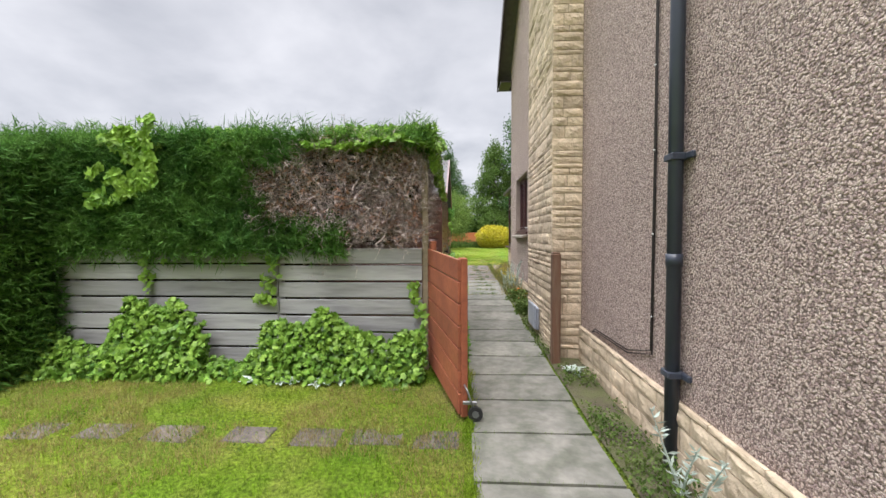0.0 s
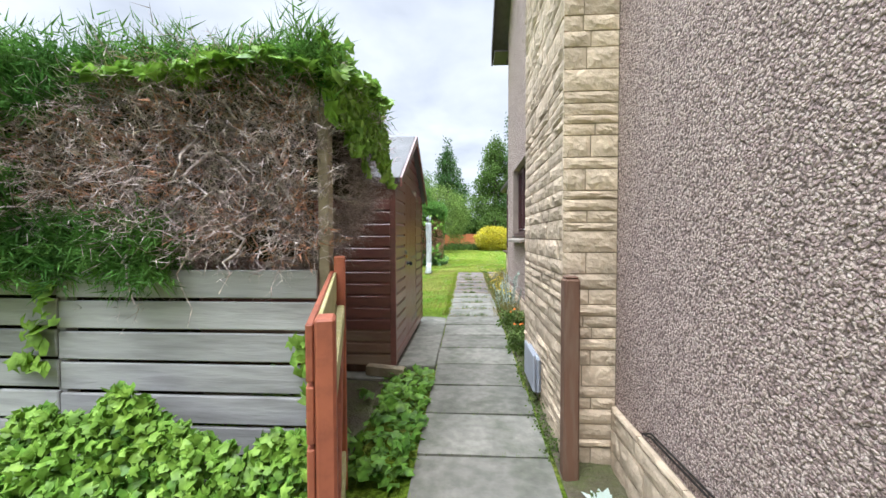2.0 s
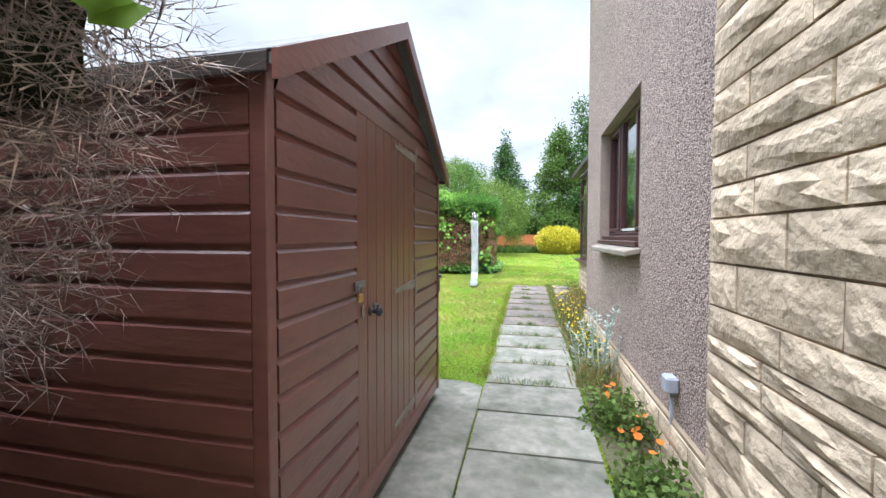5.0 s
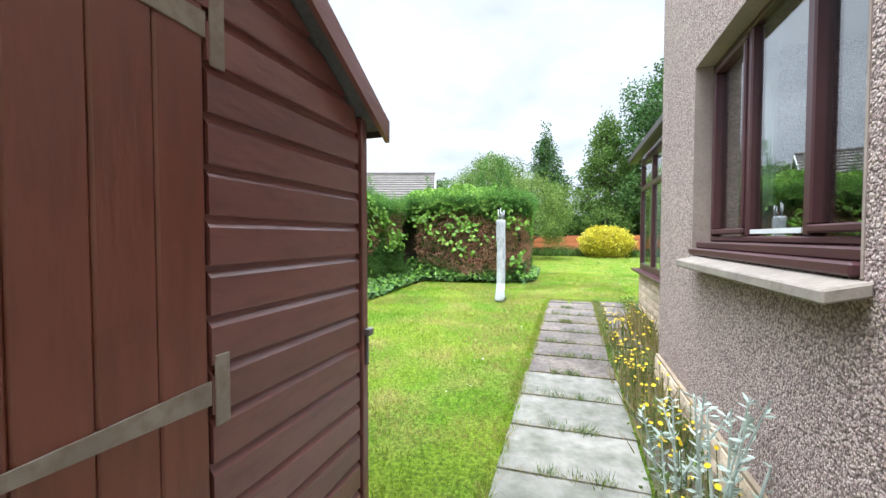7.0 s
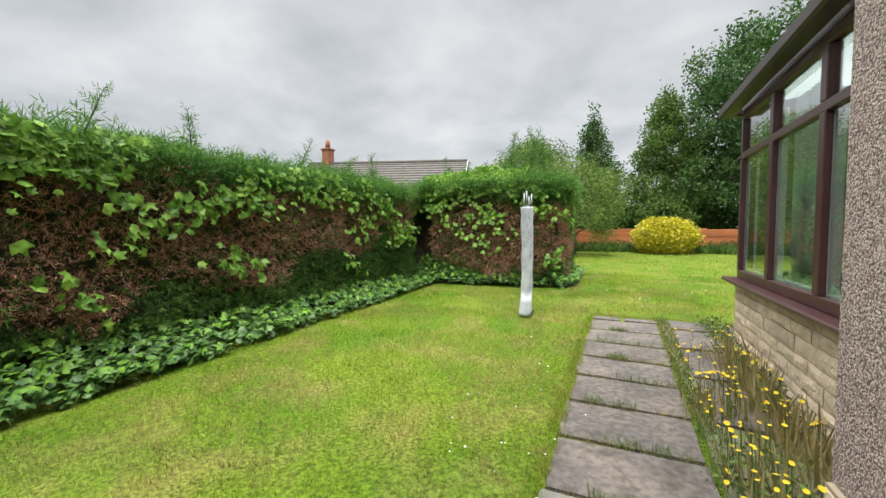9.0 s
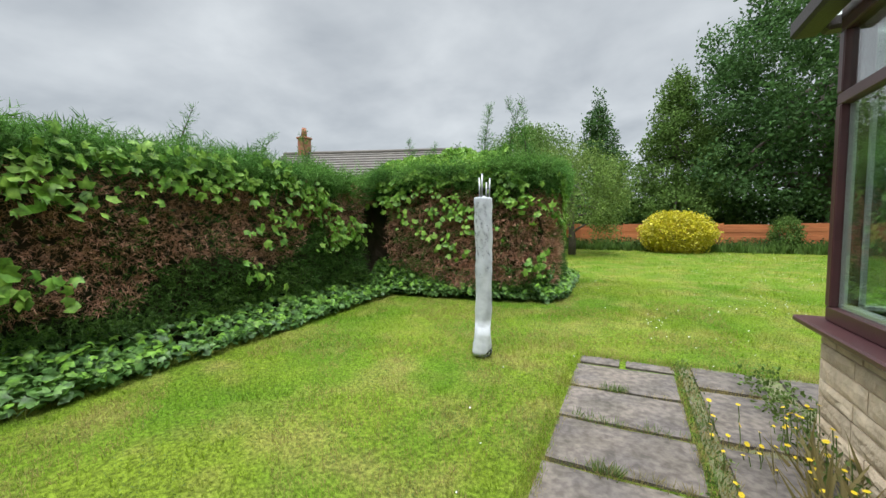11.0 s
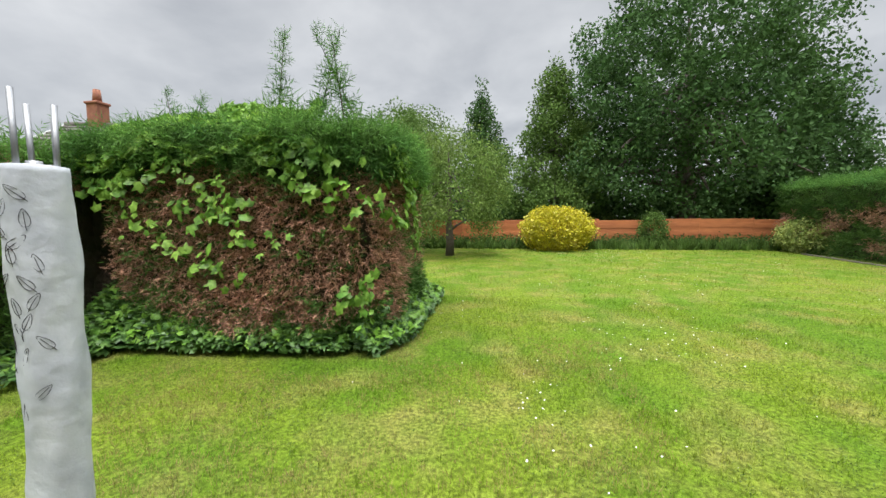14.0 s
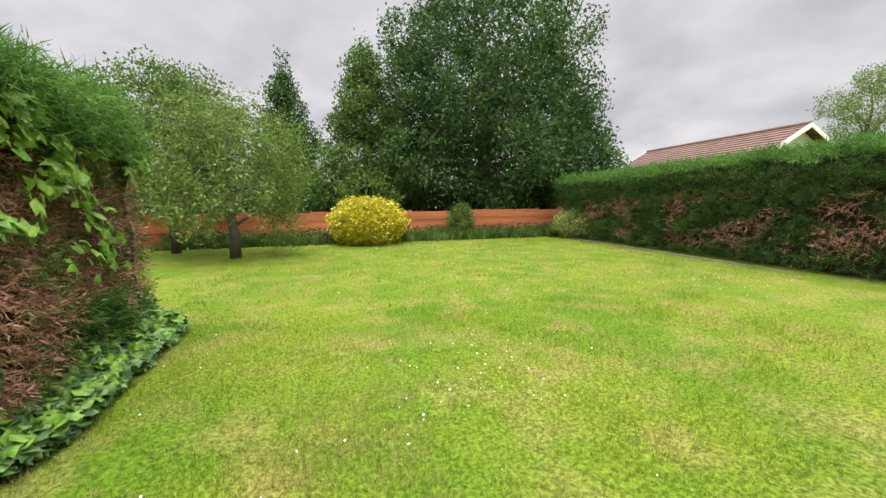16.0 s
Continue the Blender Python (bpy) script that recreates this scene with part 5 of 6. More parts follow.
def garden_hedge():
    h = root("garden_hedge", (-4.6, 14, 0.2), "tall old conifer hedge with brown bare face and ivy", "hedge")
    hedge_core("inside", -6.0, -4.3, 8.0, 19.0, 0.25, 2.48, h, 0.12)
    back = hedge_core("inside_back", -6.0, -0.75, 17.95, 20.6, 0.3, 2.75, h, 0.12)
    for v in back.data.vertices:
        v.co = round_corner(np.array([v.co[:]]))[0]

    def face(o, u, v, n):
        P, N = quad_points(o, u, v, n)
        w = wob(P, 1.1)
        t = (P[:, 2] - 0.3) / 2.4
        dead = (t > 0.2 + 0.2 * w + 0.26 * np.clip((P[:, 1] - 12.5) / 2, 0, 1) * (P[:, 0] < -4.25)) & (t < 0.84 + 0.1 * wob(P, 1.7))
        P = P + N * (0.05 + 0.08 * wob(P, 1.6))[:, None]
        # a hollow where the two hedges meet, and under the skirts: the shade-coloured core shows
        hollow = (np.hypot(P[:, 0] + 4.3, P[:, 1] - 17.9) < 0.42 + 0.15 * wob(P, 4)) & (P[:, 2] < 2.2)
        hollow |= (P[:, 2] < 0.62 + 0.16 * wob(P, 1.9))
        k = ~hollow
        return round_corner(P[k]), N[k], dead[k]

    parts = [face((-4.32, 8.0, 0.3), (0, 9.9, 0), (0, 0, 2.2), 15000), face((-4.4, 17.93, 0.35), (3.7, 0, 0), (0, 0, 2.45), 10000),
             face((-0.72, 17.95, 0.35), (-0.35, 3.0, 0), (0, 0, 2.45), 6500)]
    P = np.vstack([p[0] for p in parts]); N = np.vstack([p[1] for p in parts]); D = np.concatenate([p[2] for p in parts])
    mixd = rng.uniform(0, 1, len(P))
    dead = D & (mixd < 0.84 + 0.3 * wob(P * [1, 1, 3.5], 2.2))
    scatter("sprays", P[~dead], N[~dead], T_SPRAY, 0.22, M_CONIFER_SHADED, h, 0.5, up=-.15)
    scatter("dead_sprays", P[dead], N[dead], T_SPRAY, 0.175, M_DEAD, h, 0.75, up=-.2)
    tops = [quad_points((-5.7, 8.0, 2.42), (1.4, 0, 0), (0, 10.4, 0.1), 6000), quad_points((-4.6, 17.9, 2.72), (3.8, 0, 0), (0, 2.6, 0.05), 4500)]
    P = np.vstack([p[0] for p in tops]); N = np.vstack([p[1] for p in tops])
    P = round_corner(P)
    k = ~((P[:, 1] > 17.5) & (P[:, 0] < -1.9) & (rng.uniform(0, 1, len(P)) < 0.65))
    P, N = P[k], N[k]
    P[:, 2] += 0.14 * wob(P, 2.0) + 0.07 * wob(P, 5.0) + rng.uniform(-0.15, 0.1, len(P))
    N = N + np.array([0.35, -0.3, -0.2])
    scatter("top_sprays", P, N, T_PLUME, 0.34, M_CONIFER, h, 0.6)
    # fringe hanging over the clipped faces
    P, N = (np.vstack(q) for q in zip(quad_points((-4.27, 8.0, 2.2), (0, 9.7, 0.1), (0.05, 0, 0.38), 1500), quad_points((-4.2, 17.85, 2.45), (3.5, 0, 0), (0, -0.05, 0.38), 700), quad_points((-0.66, 18.0, 2.4), (-0.2, 2.4, 0), (0.05, 0, 0.4), 500)))
    scatter("fringe", round_corner(P), N + [0, 0, -0.1], T_PLUME, 0.3, M_CONIFER, h, 0.6)
    # wispy leaders standing out of the top
    bm = bmesh.new()
    LP, LN, LS = [], [], []
    spots = [(-4.6, 11.2), (-4.7, 12.4), (-4.8, 14.3), (-4.6, 15.3), (-4.7, 16.6), (-3.6, 18.6), (-2.9, 18.9), (-2.1, 18.4), (-1.75, 18.6), (-1.2, 18.5), (-1.0, 18.8), (-3.2, 18.3)]
    for i, (x, y) in enumerate(spots):
        hgt = 1.25 * (0.4, 0.45, 0.5, 0.4, 0.55, 0.75, 0.7, 1.1, 1.2, 0.9, 1.15, .6)[i]
        lean = rng.normal(0, 0.12, 2)
        pts = [Vector((x + lean[0] * k * hgt, y + lean[1] * k * hgt, 2.6 + hgt * k / 3)) for k in range(4)]
        add_tube(bm, pts, 0.01, 4, [0.012, 0.009, 0.006, 0.003])
        for k in range(int(60 * hgt)):
            s = rng.uniform(0.1, 1)
            LP.append((x + lean[0] * 3 * s * hgt, y + lean[1] * 3 * s * hgt, 2.6 + hgt * s))
            a = rng.uniform(0, math.tau)
            LN.append((math.cos(a), math.sin(a), 0.5 + 0.5 * s))
            LS.append(0.34 - 0.2 * s)
    bm_ob("leader", bm, M_BARK, h)["kind"] = "stuff"
    scatter("leader_sprays", LP, LN, T_FEATHER, np.array(LS), M_CONIFER, h, 0.25)

    iv = root("ivy", (-3.9, 14, 0.2), "dark ivy carpeting the foot of the hedge", "ivy")
    # carpet at the foot
    P1, N1 = quad_points((-4.45, 8.0, 0.62), (0, 9.8, 0), (0.82, 0, -0.4), 6500)
    P2, N2 = quad_points((-4.2, 17.5, 0.4), (3.6, 0.35, 0), (0, 0.5, 0.5), 3800)
    P3, N3 = quad_points((-0.75, 17.6, 0.55), (-0.1, 3.2, 0.1), (0.35, 0, -0.25), 1800)
    P = round_corner(np.vstack([P1, P2, P3]))
    P = P[rng.uniform(0, 1, len(P)) < 0.72 + 0.4 * wob(P, 2.1)]
    N = np.tile([0.2, -0.2, 1.0], (len(P), 1))
    P[:, 2] = np.maximum(P[:, 2], ground_z(P[:, 1]) + 0.05) + rng.uniform(0, 0.12, len(P))
    scatter("leaves", P, N, T_IVY, 0.105, M_IVY_DARK, iv, 0.5)
    k = rng.uniform(0, 1, len(P)) < 0.28
    scatter("young_leaves", P[k] + [0, 0, 0.05], N[k], T_IVY, 0.1, M_IVY, iv, 0.5)
    # climbing leaves, thickest along the top, in hanging trails
    c = root("climbing_ivy", (-4.2, 14, 0.3), "bright ivy trails climbing the hedge face", "creeper")
    A, B = [], []
    for o, u, v, n in (((-4.12, 8.0, 0.7), (0, 9.9, 0), (0, 0, 1.8), 66), ((-4.3, 17.75, 0.9), (3.7, 0, 0), (0, 0, 1.8), 24), ((-0.52, 17.9, 0.8), (-.3, 2.6, 0), (0, 0, 1.8), 16)):
        C, CN = quad_points(o, u, v, n)
        along = np.array(u, float) / np.linalg.norm(u)
        for at, cn in zip(C, CN):
            t = (at[2] - o[2]) / v[2]
            if rng.uniform() > 0.1 + 1.0 * t ** 1.6:
                continue
            k = int(rng.uniform(8, 22) + 42 * t * t)
            slope = rng.uniform(-0.8, 0.8)
            q = rng.normal(0, 0.2 + 0.16 * t, k)
            A.append(at + along * q[:, None] + np.array([0, 0, 1.0]) * (slope * q + rng.normal(0, 0.1, k))[:, None] + cn * 0.06)
            B.append(np.tile(cn + [0, 0, 0.35], (k, 1)))
    A, B = np.vstack(A), np.vstack(B)
    B = B[A[:, 2] < 2.6]
    A = A[A[:, 2] < 2.6]
    A = round_corner(A)
    A[:, 0] = np.minimum(A[:, 0], -0.5)
    old = rng.uniform(0, 1, len(A)) < 0.5
    scatter("older_leaves", A[old], B[old], T_IVY, 0.125, M_IVY, c, 0.45)
    A, B = A[~old], B[~old]
    scatter("leaves", A, B, T_IVY, 0.12, M_IVY_PALE, c, 0.45)
    # pale mound of leaves on top of the back hedge
    P, N = quad_points((-4.3, 17.68, 2.5), (2.7, 0, 0.1), (0, 0.9, 0.62), 4200)
    P[:, 2] += 0.15 * wob(P, 2.4)
    scatter("top_leaves", P, N, T_IVY, 0.12, M_IVY_PALE, c, 0.6)


garden_hedge()


def right_hedge():
    h = root("boundary_hedge", (11.6, 22, 0.4), "long clipped boundary hedge with a bare brown face", "hedge")
    hedge_core("inside", 10.85, 12.8, 13, 31, 0.3, 3.0, h, 0.12, 0.35)
    P, N = quad_points((10.82, 31, 0.5), (0, -18, 0), (0, 0, 2.2), 6500)
    t = (P[:, 2] - 0.5) / 2.2
    dead = (t < 0.72) & (t > 0.12) & (wob(P * [1, 1, 1.6], 1.1) + 0.3 * wob(P, 4) > 0.1)
    P = P + N * (0.05 + 0.06 * wob(P, 1.6))[:, None]
    # face sprays take the shade-darkened green, the top below the lighter one
    scatter("sprays", P[~dead], N[~dead], T_PLUME, 0.4, M_CONIFER_SHADED, h, 0.6)
    scatter("dead_sprays", P[dead], N[dead], T_SPRAY, 0.34, M_DEAD, h, 0.7)
    P, N = quad_points((10.5, 31, 2.75), (0, -18, 0), (2.0, 0, 0.2), 5000)
    N = -N * np.sign(N[:, 2:3]) * -1
    P[:, 2] += 0.1 * wob(P, 1.5)
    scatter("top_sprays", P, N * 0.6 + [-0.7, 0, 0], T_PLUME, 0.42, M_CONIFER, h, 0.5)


right_hedge()

# ---- far fence, shrubs and trees ----
far_fence = root("back_fence", (4, 31.6, 0.5), "orange-brown horizontal board fence at the garden's end", "fence")
for p in range(9):
    xa = -5.5 + p * 1.95
    for i in range(7):
        box("board", xa + 0.02, xa + 1.93, 31.6 - 0.012 * (i % 2), 31.63, 0.55 + i * 0.165, 0.55 + i * 0.165 + 0.172, M_FARFENCE, 0.006, far_fence, m=Matrix.Translation((0, 0, 0.03 * math.sin(p * 2.2))))
    box("post", xa - 0.04, xa + 0.02, 31.59, 31.68, 0.4, 1.75, M_FARFENCE, 0.006, far_fence)


def shrub(name, c, rx, rz, mat, count, size, label, template=None, seed=3):
    s = root(name, (c[0], c[1], c[2]), label, "shrub")
    r = np.random.default_rng(seed)
    bm = bmesh.new()
    for i in range(7):
        a = i * 0.9
        add_tube(bm, limb_path((c[0], c[1], c[2] - 0.05), (c[0] + rx * .6 * math.cos(a), c[1] + rx * .6 * math.sin(a), c[2] + rz * 1.1), 0.1), 0.02, 5, [0.03 - 0.004 * k for k in range(6)])
    bm_ob("stem", bm, M_BARK, s, True)
    d = r.normal(0, 1, (count, 3)); d /= np.linalg.norm(d, axis=1)[:, None]
    q = 1 + 0.16 * wob(d * 2.5 + seed, 1.2)
    P = np.array([c[0], c[1], c[2] + rz * 0.92]) + d * np.array([rx, rx, rz]) * (q * r.uniform(0.5, 1.0, count) ** 0.35)[:, None]
    k = P[:, 2] > c[2] + 0.02
    scatter("foliage", P[k], d[k], template or T_CLUMP, size, mat, s, 0.6)
    return s


shrub("golden_shrub", (2.4, 30.2, 0.52), 1.35, 0.88, M_YELLOW, 2600, 0.3, "bright golden-yellow rounded shrub by the fence")
shrub("variegated_shrub", (11.0, 29.6, 0.52), 1.1, 0.62, M_VARIEG, 1500, 0.26, "cream and green variegated shrub in the border", seed=6)
shrub("fence_shrub", (6.2, 31.0, 0.52), 0.5, 0.75, M_TREE_MID, 700, 0.26, "loose green shrub growing against the fence", seed=8)
border = root("border_plants", (3, 30.8, 0.5), "low green border plants along the fence foot", "plants", kind="stuff")
P = np.stack([rng.uniform(-4.5, 10.8, 900), rng.uniform(30.3, 31.5, 900), np.full(900, 0.5)], 1)
scatter("tufts", P, np.tile([0, 0, 1.0], (900, 1)), blade_template(9, 0.2, 0.05, 0.6, 8), 0.55, M_TREE_MID, border, 0.2)
P = np.stack([rng.uniform(-4.5, 10.8, 1500), rng.uniform(30.6, 31.5, 1500), 0.55 + rng.uniform(0, 0.45, 1500)], 1)
scatter("foliage", P, np.tile([0, -1.0, 1.0], (1500, 1)), T_CLUMP, 0.3, M_TREE, border, 0.5)

tree("apple_tree", (-1.5, 27.6, 0.5), 4.4, (3.0, 2.5, 1.9), M_TREE_LIGHT, 5600, 0.34, "small spreading garden tree with light green leaves", 0.13, T_CLUMP_FINE, 34, 3, droop=0.9, core=0.25, ragged=0.7, gaps=-0.15, limbs=12)
tree("birch_tree", (-3.6, 29.5, 0.5), 5.6, (3.9, 2.3, 2.3), M_TREE_MID, 4000, 0.4, "slender light green tree behind the garden hedge", 0.12, T_CLUMP_FINE, 30, 5, core=0.25, ragged=0.7, gaps=-0.15, limbs=10)
tree("broadleaf_tree", (9.7, 37.0, 0.55), 12.8, (7.2, 7.4, 6.0), M_TREE, 17000, 0.64, "large dark green broadleaf tree beyond the fence", 0.5, T_CLUMP, 120, 7, limbs=34, core=0.3, spire=0.22, ragged=0.5, gaps=-0.15)
tree("conifer_tree", (2.9, 36.5, 0.55), 10.5, (5.2, 3.3, 5.0), M_TREE_MID, 5600, 0.5, "tall olive-green conifer beyond the fence", 0.3, T_CLUMP, 22, 9, spire=0.8)
tree("fir_tree", (-1.6, 43.0, 0.55), 11.0, (5.6, 3.6, 5.4), M_TREE, 4200, 0.56, "dark fir with a pointed top in the distance", 0.3, T_CLUMP, 24, 11, spire=0.9, core=0.3)
tree("fir_tree", (15.8, 37.5, 0.55), 9.0, (4.6, 4.0, 3.8), M_TREE, 4000, 0.6, "dark conifer with layered boughs beyond the fence", 0.35, T_CLUMP, 20, 13, spire=0.75)
tree("willow_tree", (-5.5, 36.0, 0.55), 7.0, (4.6, 3.4, 2.9), M_TREE_LIGHT, 3800, 0.48, "pale leafy tree in the neighbouring garden", 0.22, T_CLUMP_FINE, 12, 15)
tree("far_tree", (-11.0, 40.0, 0.55), 6.5, (4.2, 2.6, 2.4), M_TREE_MID, 2200, 0.5, "distant leafy tree above the hedge", 0.22, T_CLUMP, 9, 17)
tree("far_tree", (36.0, 34.0, 0.55), 10.0, (7.5, 3.2, 3.2), M_TREE_LIGHT, 2600, 0.5, "distant leafy tree above the neighbouring roof", 0.25, T_CLUMP_FINE, 9, 19)
under = root("shade_shrubs", (8, 37.5, 0.5), "dark evergreen undergrowth under the big trees", "shrubs", kind="stuff")
P = np.stack([rng.uniform(-7, 19, 3800), rng.uniform(36.0, 40.0, 3800), 0.6 + 2.6 * rng.uniform(0, 1, 3800) ** 1.2], 1)
scatter("foliage", P, np.tile([0, -1.0, 0.3], (3800, 1)), T_CLUMP, 0.8, M_TREE, under, 0.6)
woods = root("far_woods", (0, 60, 0.6), "dark line of distant trees", "woods", kind="stuff")
P = np.stack([rng.uniform(-45, 60, 2000), rng.uniform(52, 58, 2000), np.zeros(2000)], 1)
P[:, 2] = 0.6 + rng.uniform(0, 1, 2000) * (3.4 + 1.2 * wob(P * [1, 0, 0], 0.35))
scatter("foliage", P, np.tile([0, -1.0, 0.5], (2000, 1)), T_CLUMP, 2.2, M_TREE, woods, 0.6)


kerb = box("kerb", 10.15, 10.3, 13.5, 29.0, 0.2, 0.5, M_SLAB_GREY, 0.01, m=Matrix.Identity(4))
for v in kerb.data.vertices:
    v.co.z = float(ground_z(v.co.y)) + (0.035 if v.co.z > 0.35 else -0.1)
tagged(kerb, "low grey concrete edging at the hedge foot", "kerb", kind="structure")
wire = tube("loose_cable", [(-2.2, 5.5, 0.07), (-1.5, 5.62, 0.09), (-1.0, 5.5, 0.075), (-0.75, 5.38, 0.07)], 0.012, M_CABLE)
tagged(wire, "black cable lying on the bare soil", "cable")

# ---- neighbouring roofs ----
def neighbour(name, a, b, depth, ridge_h, eave_h, mat, label, chimney_at=None):
    """A low house: walls, a pitched roof with tile courses in steps, and a chimney. a-b: the ridge's ends on plan."""
    a, b = Vector((*a, 0)), Vector((*b, 0))
    d = (b - a).normalized()
    n = Vector((-d.y, d.x, 0))
    t = root(name, ((a + b) / 2)[:], label, "house")
    m = Matrix.Translation(a) @ Matrix.Rotation(math.atan2(d.y, d.x), 4, "Z")
    L = (b - a).length
    box("wall", 0.3, L - 0.3, -depth + 0.3, depth - 0.3, -0.2, eave_h, M_BRICK, 0, t, m)
    bm = bmesh.new()
    k = 14
    for s in (1, -1):
        for i in range(k):
            y0, y1 = depth * i / k, depth * (i + 1) / k
            z0 = ridge_h - (ridge_h - eave_h) * i / k
            z1 = ridge_h - (ridge_h - eave_h) * (i + 1) / k
            vs = [bm.verts.new(m @ Vector(p)) for p in ((-.2, s * y0, z0), (L + .2, s * y0, z0), (L + .2, s * y1, z1 + 0.06), (-.2, s * y1, z1 + 0.06), (-.2, s * y1, z1), (L + .2, s * y1, z1))]
            bm.faces.new(vs[:4]); bm.faces.new((vs[3], vs[2], vs[5], vs[4]))
    bm_ob("roof", bm, mat, t)
    for x in (-0.22, L + 0.19):
        bm = bmesh.new()
        for s in (1, -1):
            vs = [bm.verts.new(m @ Vector(p)) for p in ((x, 0, ridge_h + .06), (x, s * depth, eave_h + .06), (x, s * depth, eave_h - .16), (x, 0, ridge_h - .16))]
            ws = [bm.verts.new(v.co + (m.to_3x3() @ Vector((0.03, 0, 0)))) for v in vs]
            bm.faces.new(vs); bm.faces.new(ws[::-1])
            for i in range(4):
                j = (i + 1) % 4
                bm.faces.new((vs[i], ws[i], ws[j], vs[j]))
        tri = [bm.verts.new(m @ Vector(p)) for p in ((max(0.3, min(L - 0.3, x)), 0, ridge_h - .1), (max(.3, min(L - .3, x)), depth - .3, eave_h), (max(.3, min(L - .3, x)), -depth + .3, eave_h))]
        bm.faces.new(tri)
        bm_ob("verge", bm, M_WHITE, t)
    tube("ridge", [m @ Vector((-.2, 0, ridge_h + 0.03)), m @ Vector((L + .2, 0, ridge_h + 0.03))], 0.1, mat, t, 8)
    if chimney_at is not None:
        c = m @ Vector((chimney_at, 0, 0))
        box("chimney", c.x - 0.23, c.x + 0.23, c.y - 0.23, c.y + 0.23, ridge_h - 0.8, ridge_h + 0.75, M_BRICK, 0.01, t)
        box("chimney_cap", c.x - 0.28, c.x + 0.28, c.y - 0.28, c.y + 0.28, ridge_h + 0.75, ridge_h + 0.84, M_BRICK, 0.02, t)
        tube("chimney_pot", [(c.x, c.y, ridge_h + 0.84), (c.x, c.y, ridge_h + 1.3)], 0.13, M_BRICK, t, 10, [0.15, 0.11])
    return t


neighbour("neighbour_house", (-15.2, 26.0), (-7.2, 28.6), 4.2, 5.3, 3.0, M_TILE_GREY, "low house with a grey tiled roof and brick chimney", 0.9)
neighbour("neighbour_bungalow", (22.0, 38.0), (22.2, 28.9), 4.0, 5.4, 3.3, M_TILE, "bungalow with a red-brown tiled roof and white verge", None)

# ---- planting along the path ----
iv = root("fence_ivy", (-2.2, 4.1, 0), "bright green ivy sprawling up the grey fence", "ivy")
P, N = quad_points((-4.7, 4.12, 0.02), (4.3, 0, 0), (0, 0.0, 1.0), 10500)
x, z = P[:, 0], P[:, 2]
hgt = 0.5 + 0.28 * wob(np.stack([x, x * 0, x * 0], 1), 1.9) + 0.25 * np.exp(-((x + 3.5) / .35) ** 2) + 0.1 * np.exp(-((x + 1.4) / 0.8) ** 2)
hgt = np.where((x > -2.75) & (x < -2.15), 0.2, hgt)
k = z < hgt + 0.12 * wob(P, 6)
Pk = P[k]
Pk[:, 1] -= 0.06 + 0.32 * (1 - np.clip(Pk[:, 2] / hgt[k], 0, 1)) * rng.uniform(0, 1, k.sum())
scatter("leaves", Pk, np.tile([0, -1.0, 0.55], (k.sum(), 1)), T_IVY, 0.066, M_IVY, iv, 0.7)
kk = rng.uniform(0, 1, k.sum()) < 0.45
scatter("young_leaves", Pk[kk] - [0, 0.04, 0], np.tile([0, -1.0, 0.7], (kk.sum(), 1)), T_IVY, 0.066, M_IVY_PALE, iv, 0.7)
trail = np.vstack([np.stack([np.full(17, x0) + rng.normal(0, .06, 17), np.full(17, 4.17), rng.uniform(za, zb, 17)], 1) for x0, za, zb in ((-3.55, 0.7, 1.4), (-2.12, 0.9, 1.3), (-2.2, 0.75, .85), (-0.5, 0.6, 1.0))])
scatter("trails", trail, np.tile([0, -1.0, 0.3], (len(trail), 1)), T_IVY, 0.09, M_IVY_PALE, iv, 0.4)

side_ivy = root("side_ivy", (-0.4, 5.2, 0), "low ivy spreading over soil beside the path", "ivy")
P = np.stack([rng.uniform(-2.6, 0.06, 2400), rng.uniform(4.3, 6.1, 2400), np.zeros(2400)], 1)
k = (wob(P, 2.3) > -0.05) | ((P[:, 0] > -0.35) & (P[:, 1] < 6.0) & (wob(P, 3) > -.5))
P = P[k]
P[:, 2] = 0.05 + rng.uniform(0, 0.13, len(P))
scatter("leaves", P, np.tile([0, -0.2, 1.0], (len(P), 1)), T_IVY, 0.09, M_IVY, side_ivy, 0.45)


def rosette(name, c, n, length, mat, label, up=0.6, seed=1):
    """A plant of long soft leaves from one crown, each folded and arched."""
    r = np.random.default_rng(seed)
    V, F = [], []
    for i in range(n):
        a = r.uniform(0, math.tau)
        e = r.uniform(up * 0.5, up * 1.3)
        d = np.array([math.cos(a), math.sin(a), e]); d /= np.linalg.norm(d)
        s = np.array([-math.sin(a), math.cos(a), 0]) * length * 0.16
        L = length * r.uniform(0.6, 1)
        k = len(V)
        b = np.array(c)
        V += [b, b + d * L * .45 + s, b + d * L * .5 - [0, 0, .012], b + d * L * .45 - s, b + d * L - [0, 0, 0.25 * L]]
        F += [(k, k + 1, k + 2), (k, k + 2, k + 3), (k + 1, k + 4, k + 2), (k + 2, k + 4, k + 3)]
    t = root(name, c, label, "plant")
    mesh_ob("leaves", V, F, mat, t)
    return t


for i, x in enumerate((-2.15, -1.85, -1.7, -1.45, -1.25)):
    rosette("silver_plant", (x, 3.85 - 0.05 * (i % 2), 0.01), 14, 0.17, M_SILVER, "low silvery felted leaves below the fence", seed=i)
rosette("silver_plant", (1.16, 4.2, 0.03), 18, 0.2, M_SILVER, "grey-green felted rosette beside the stone", seed=9)


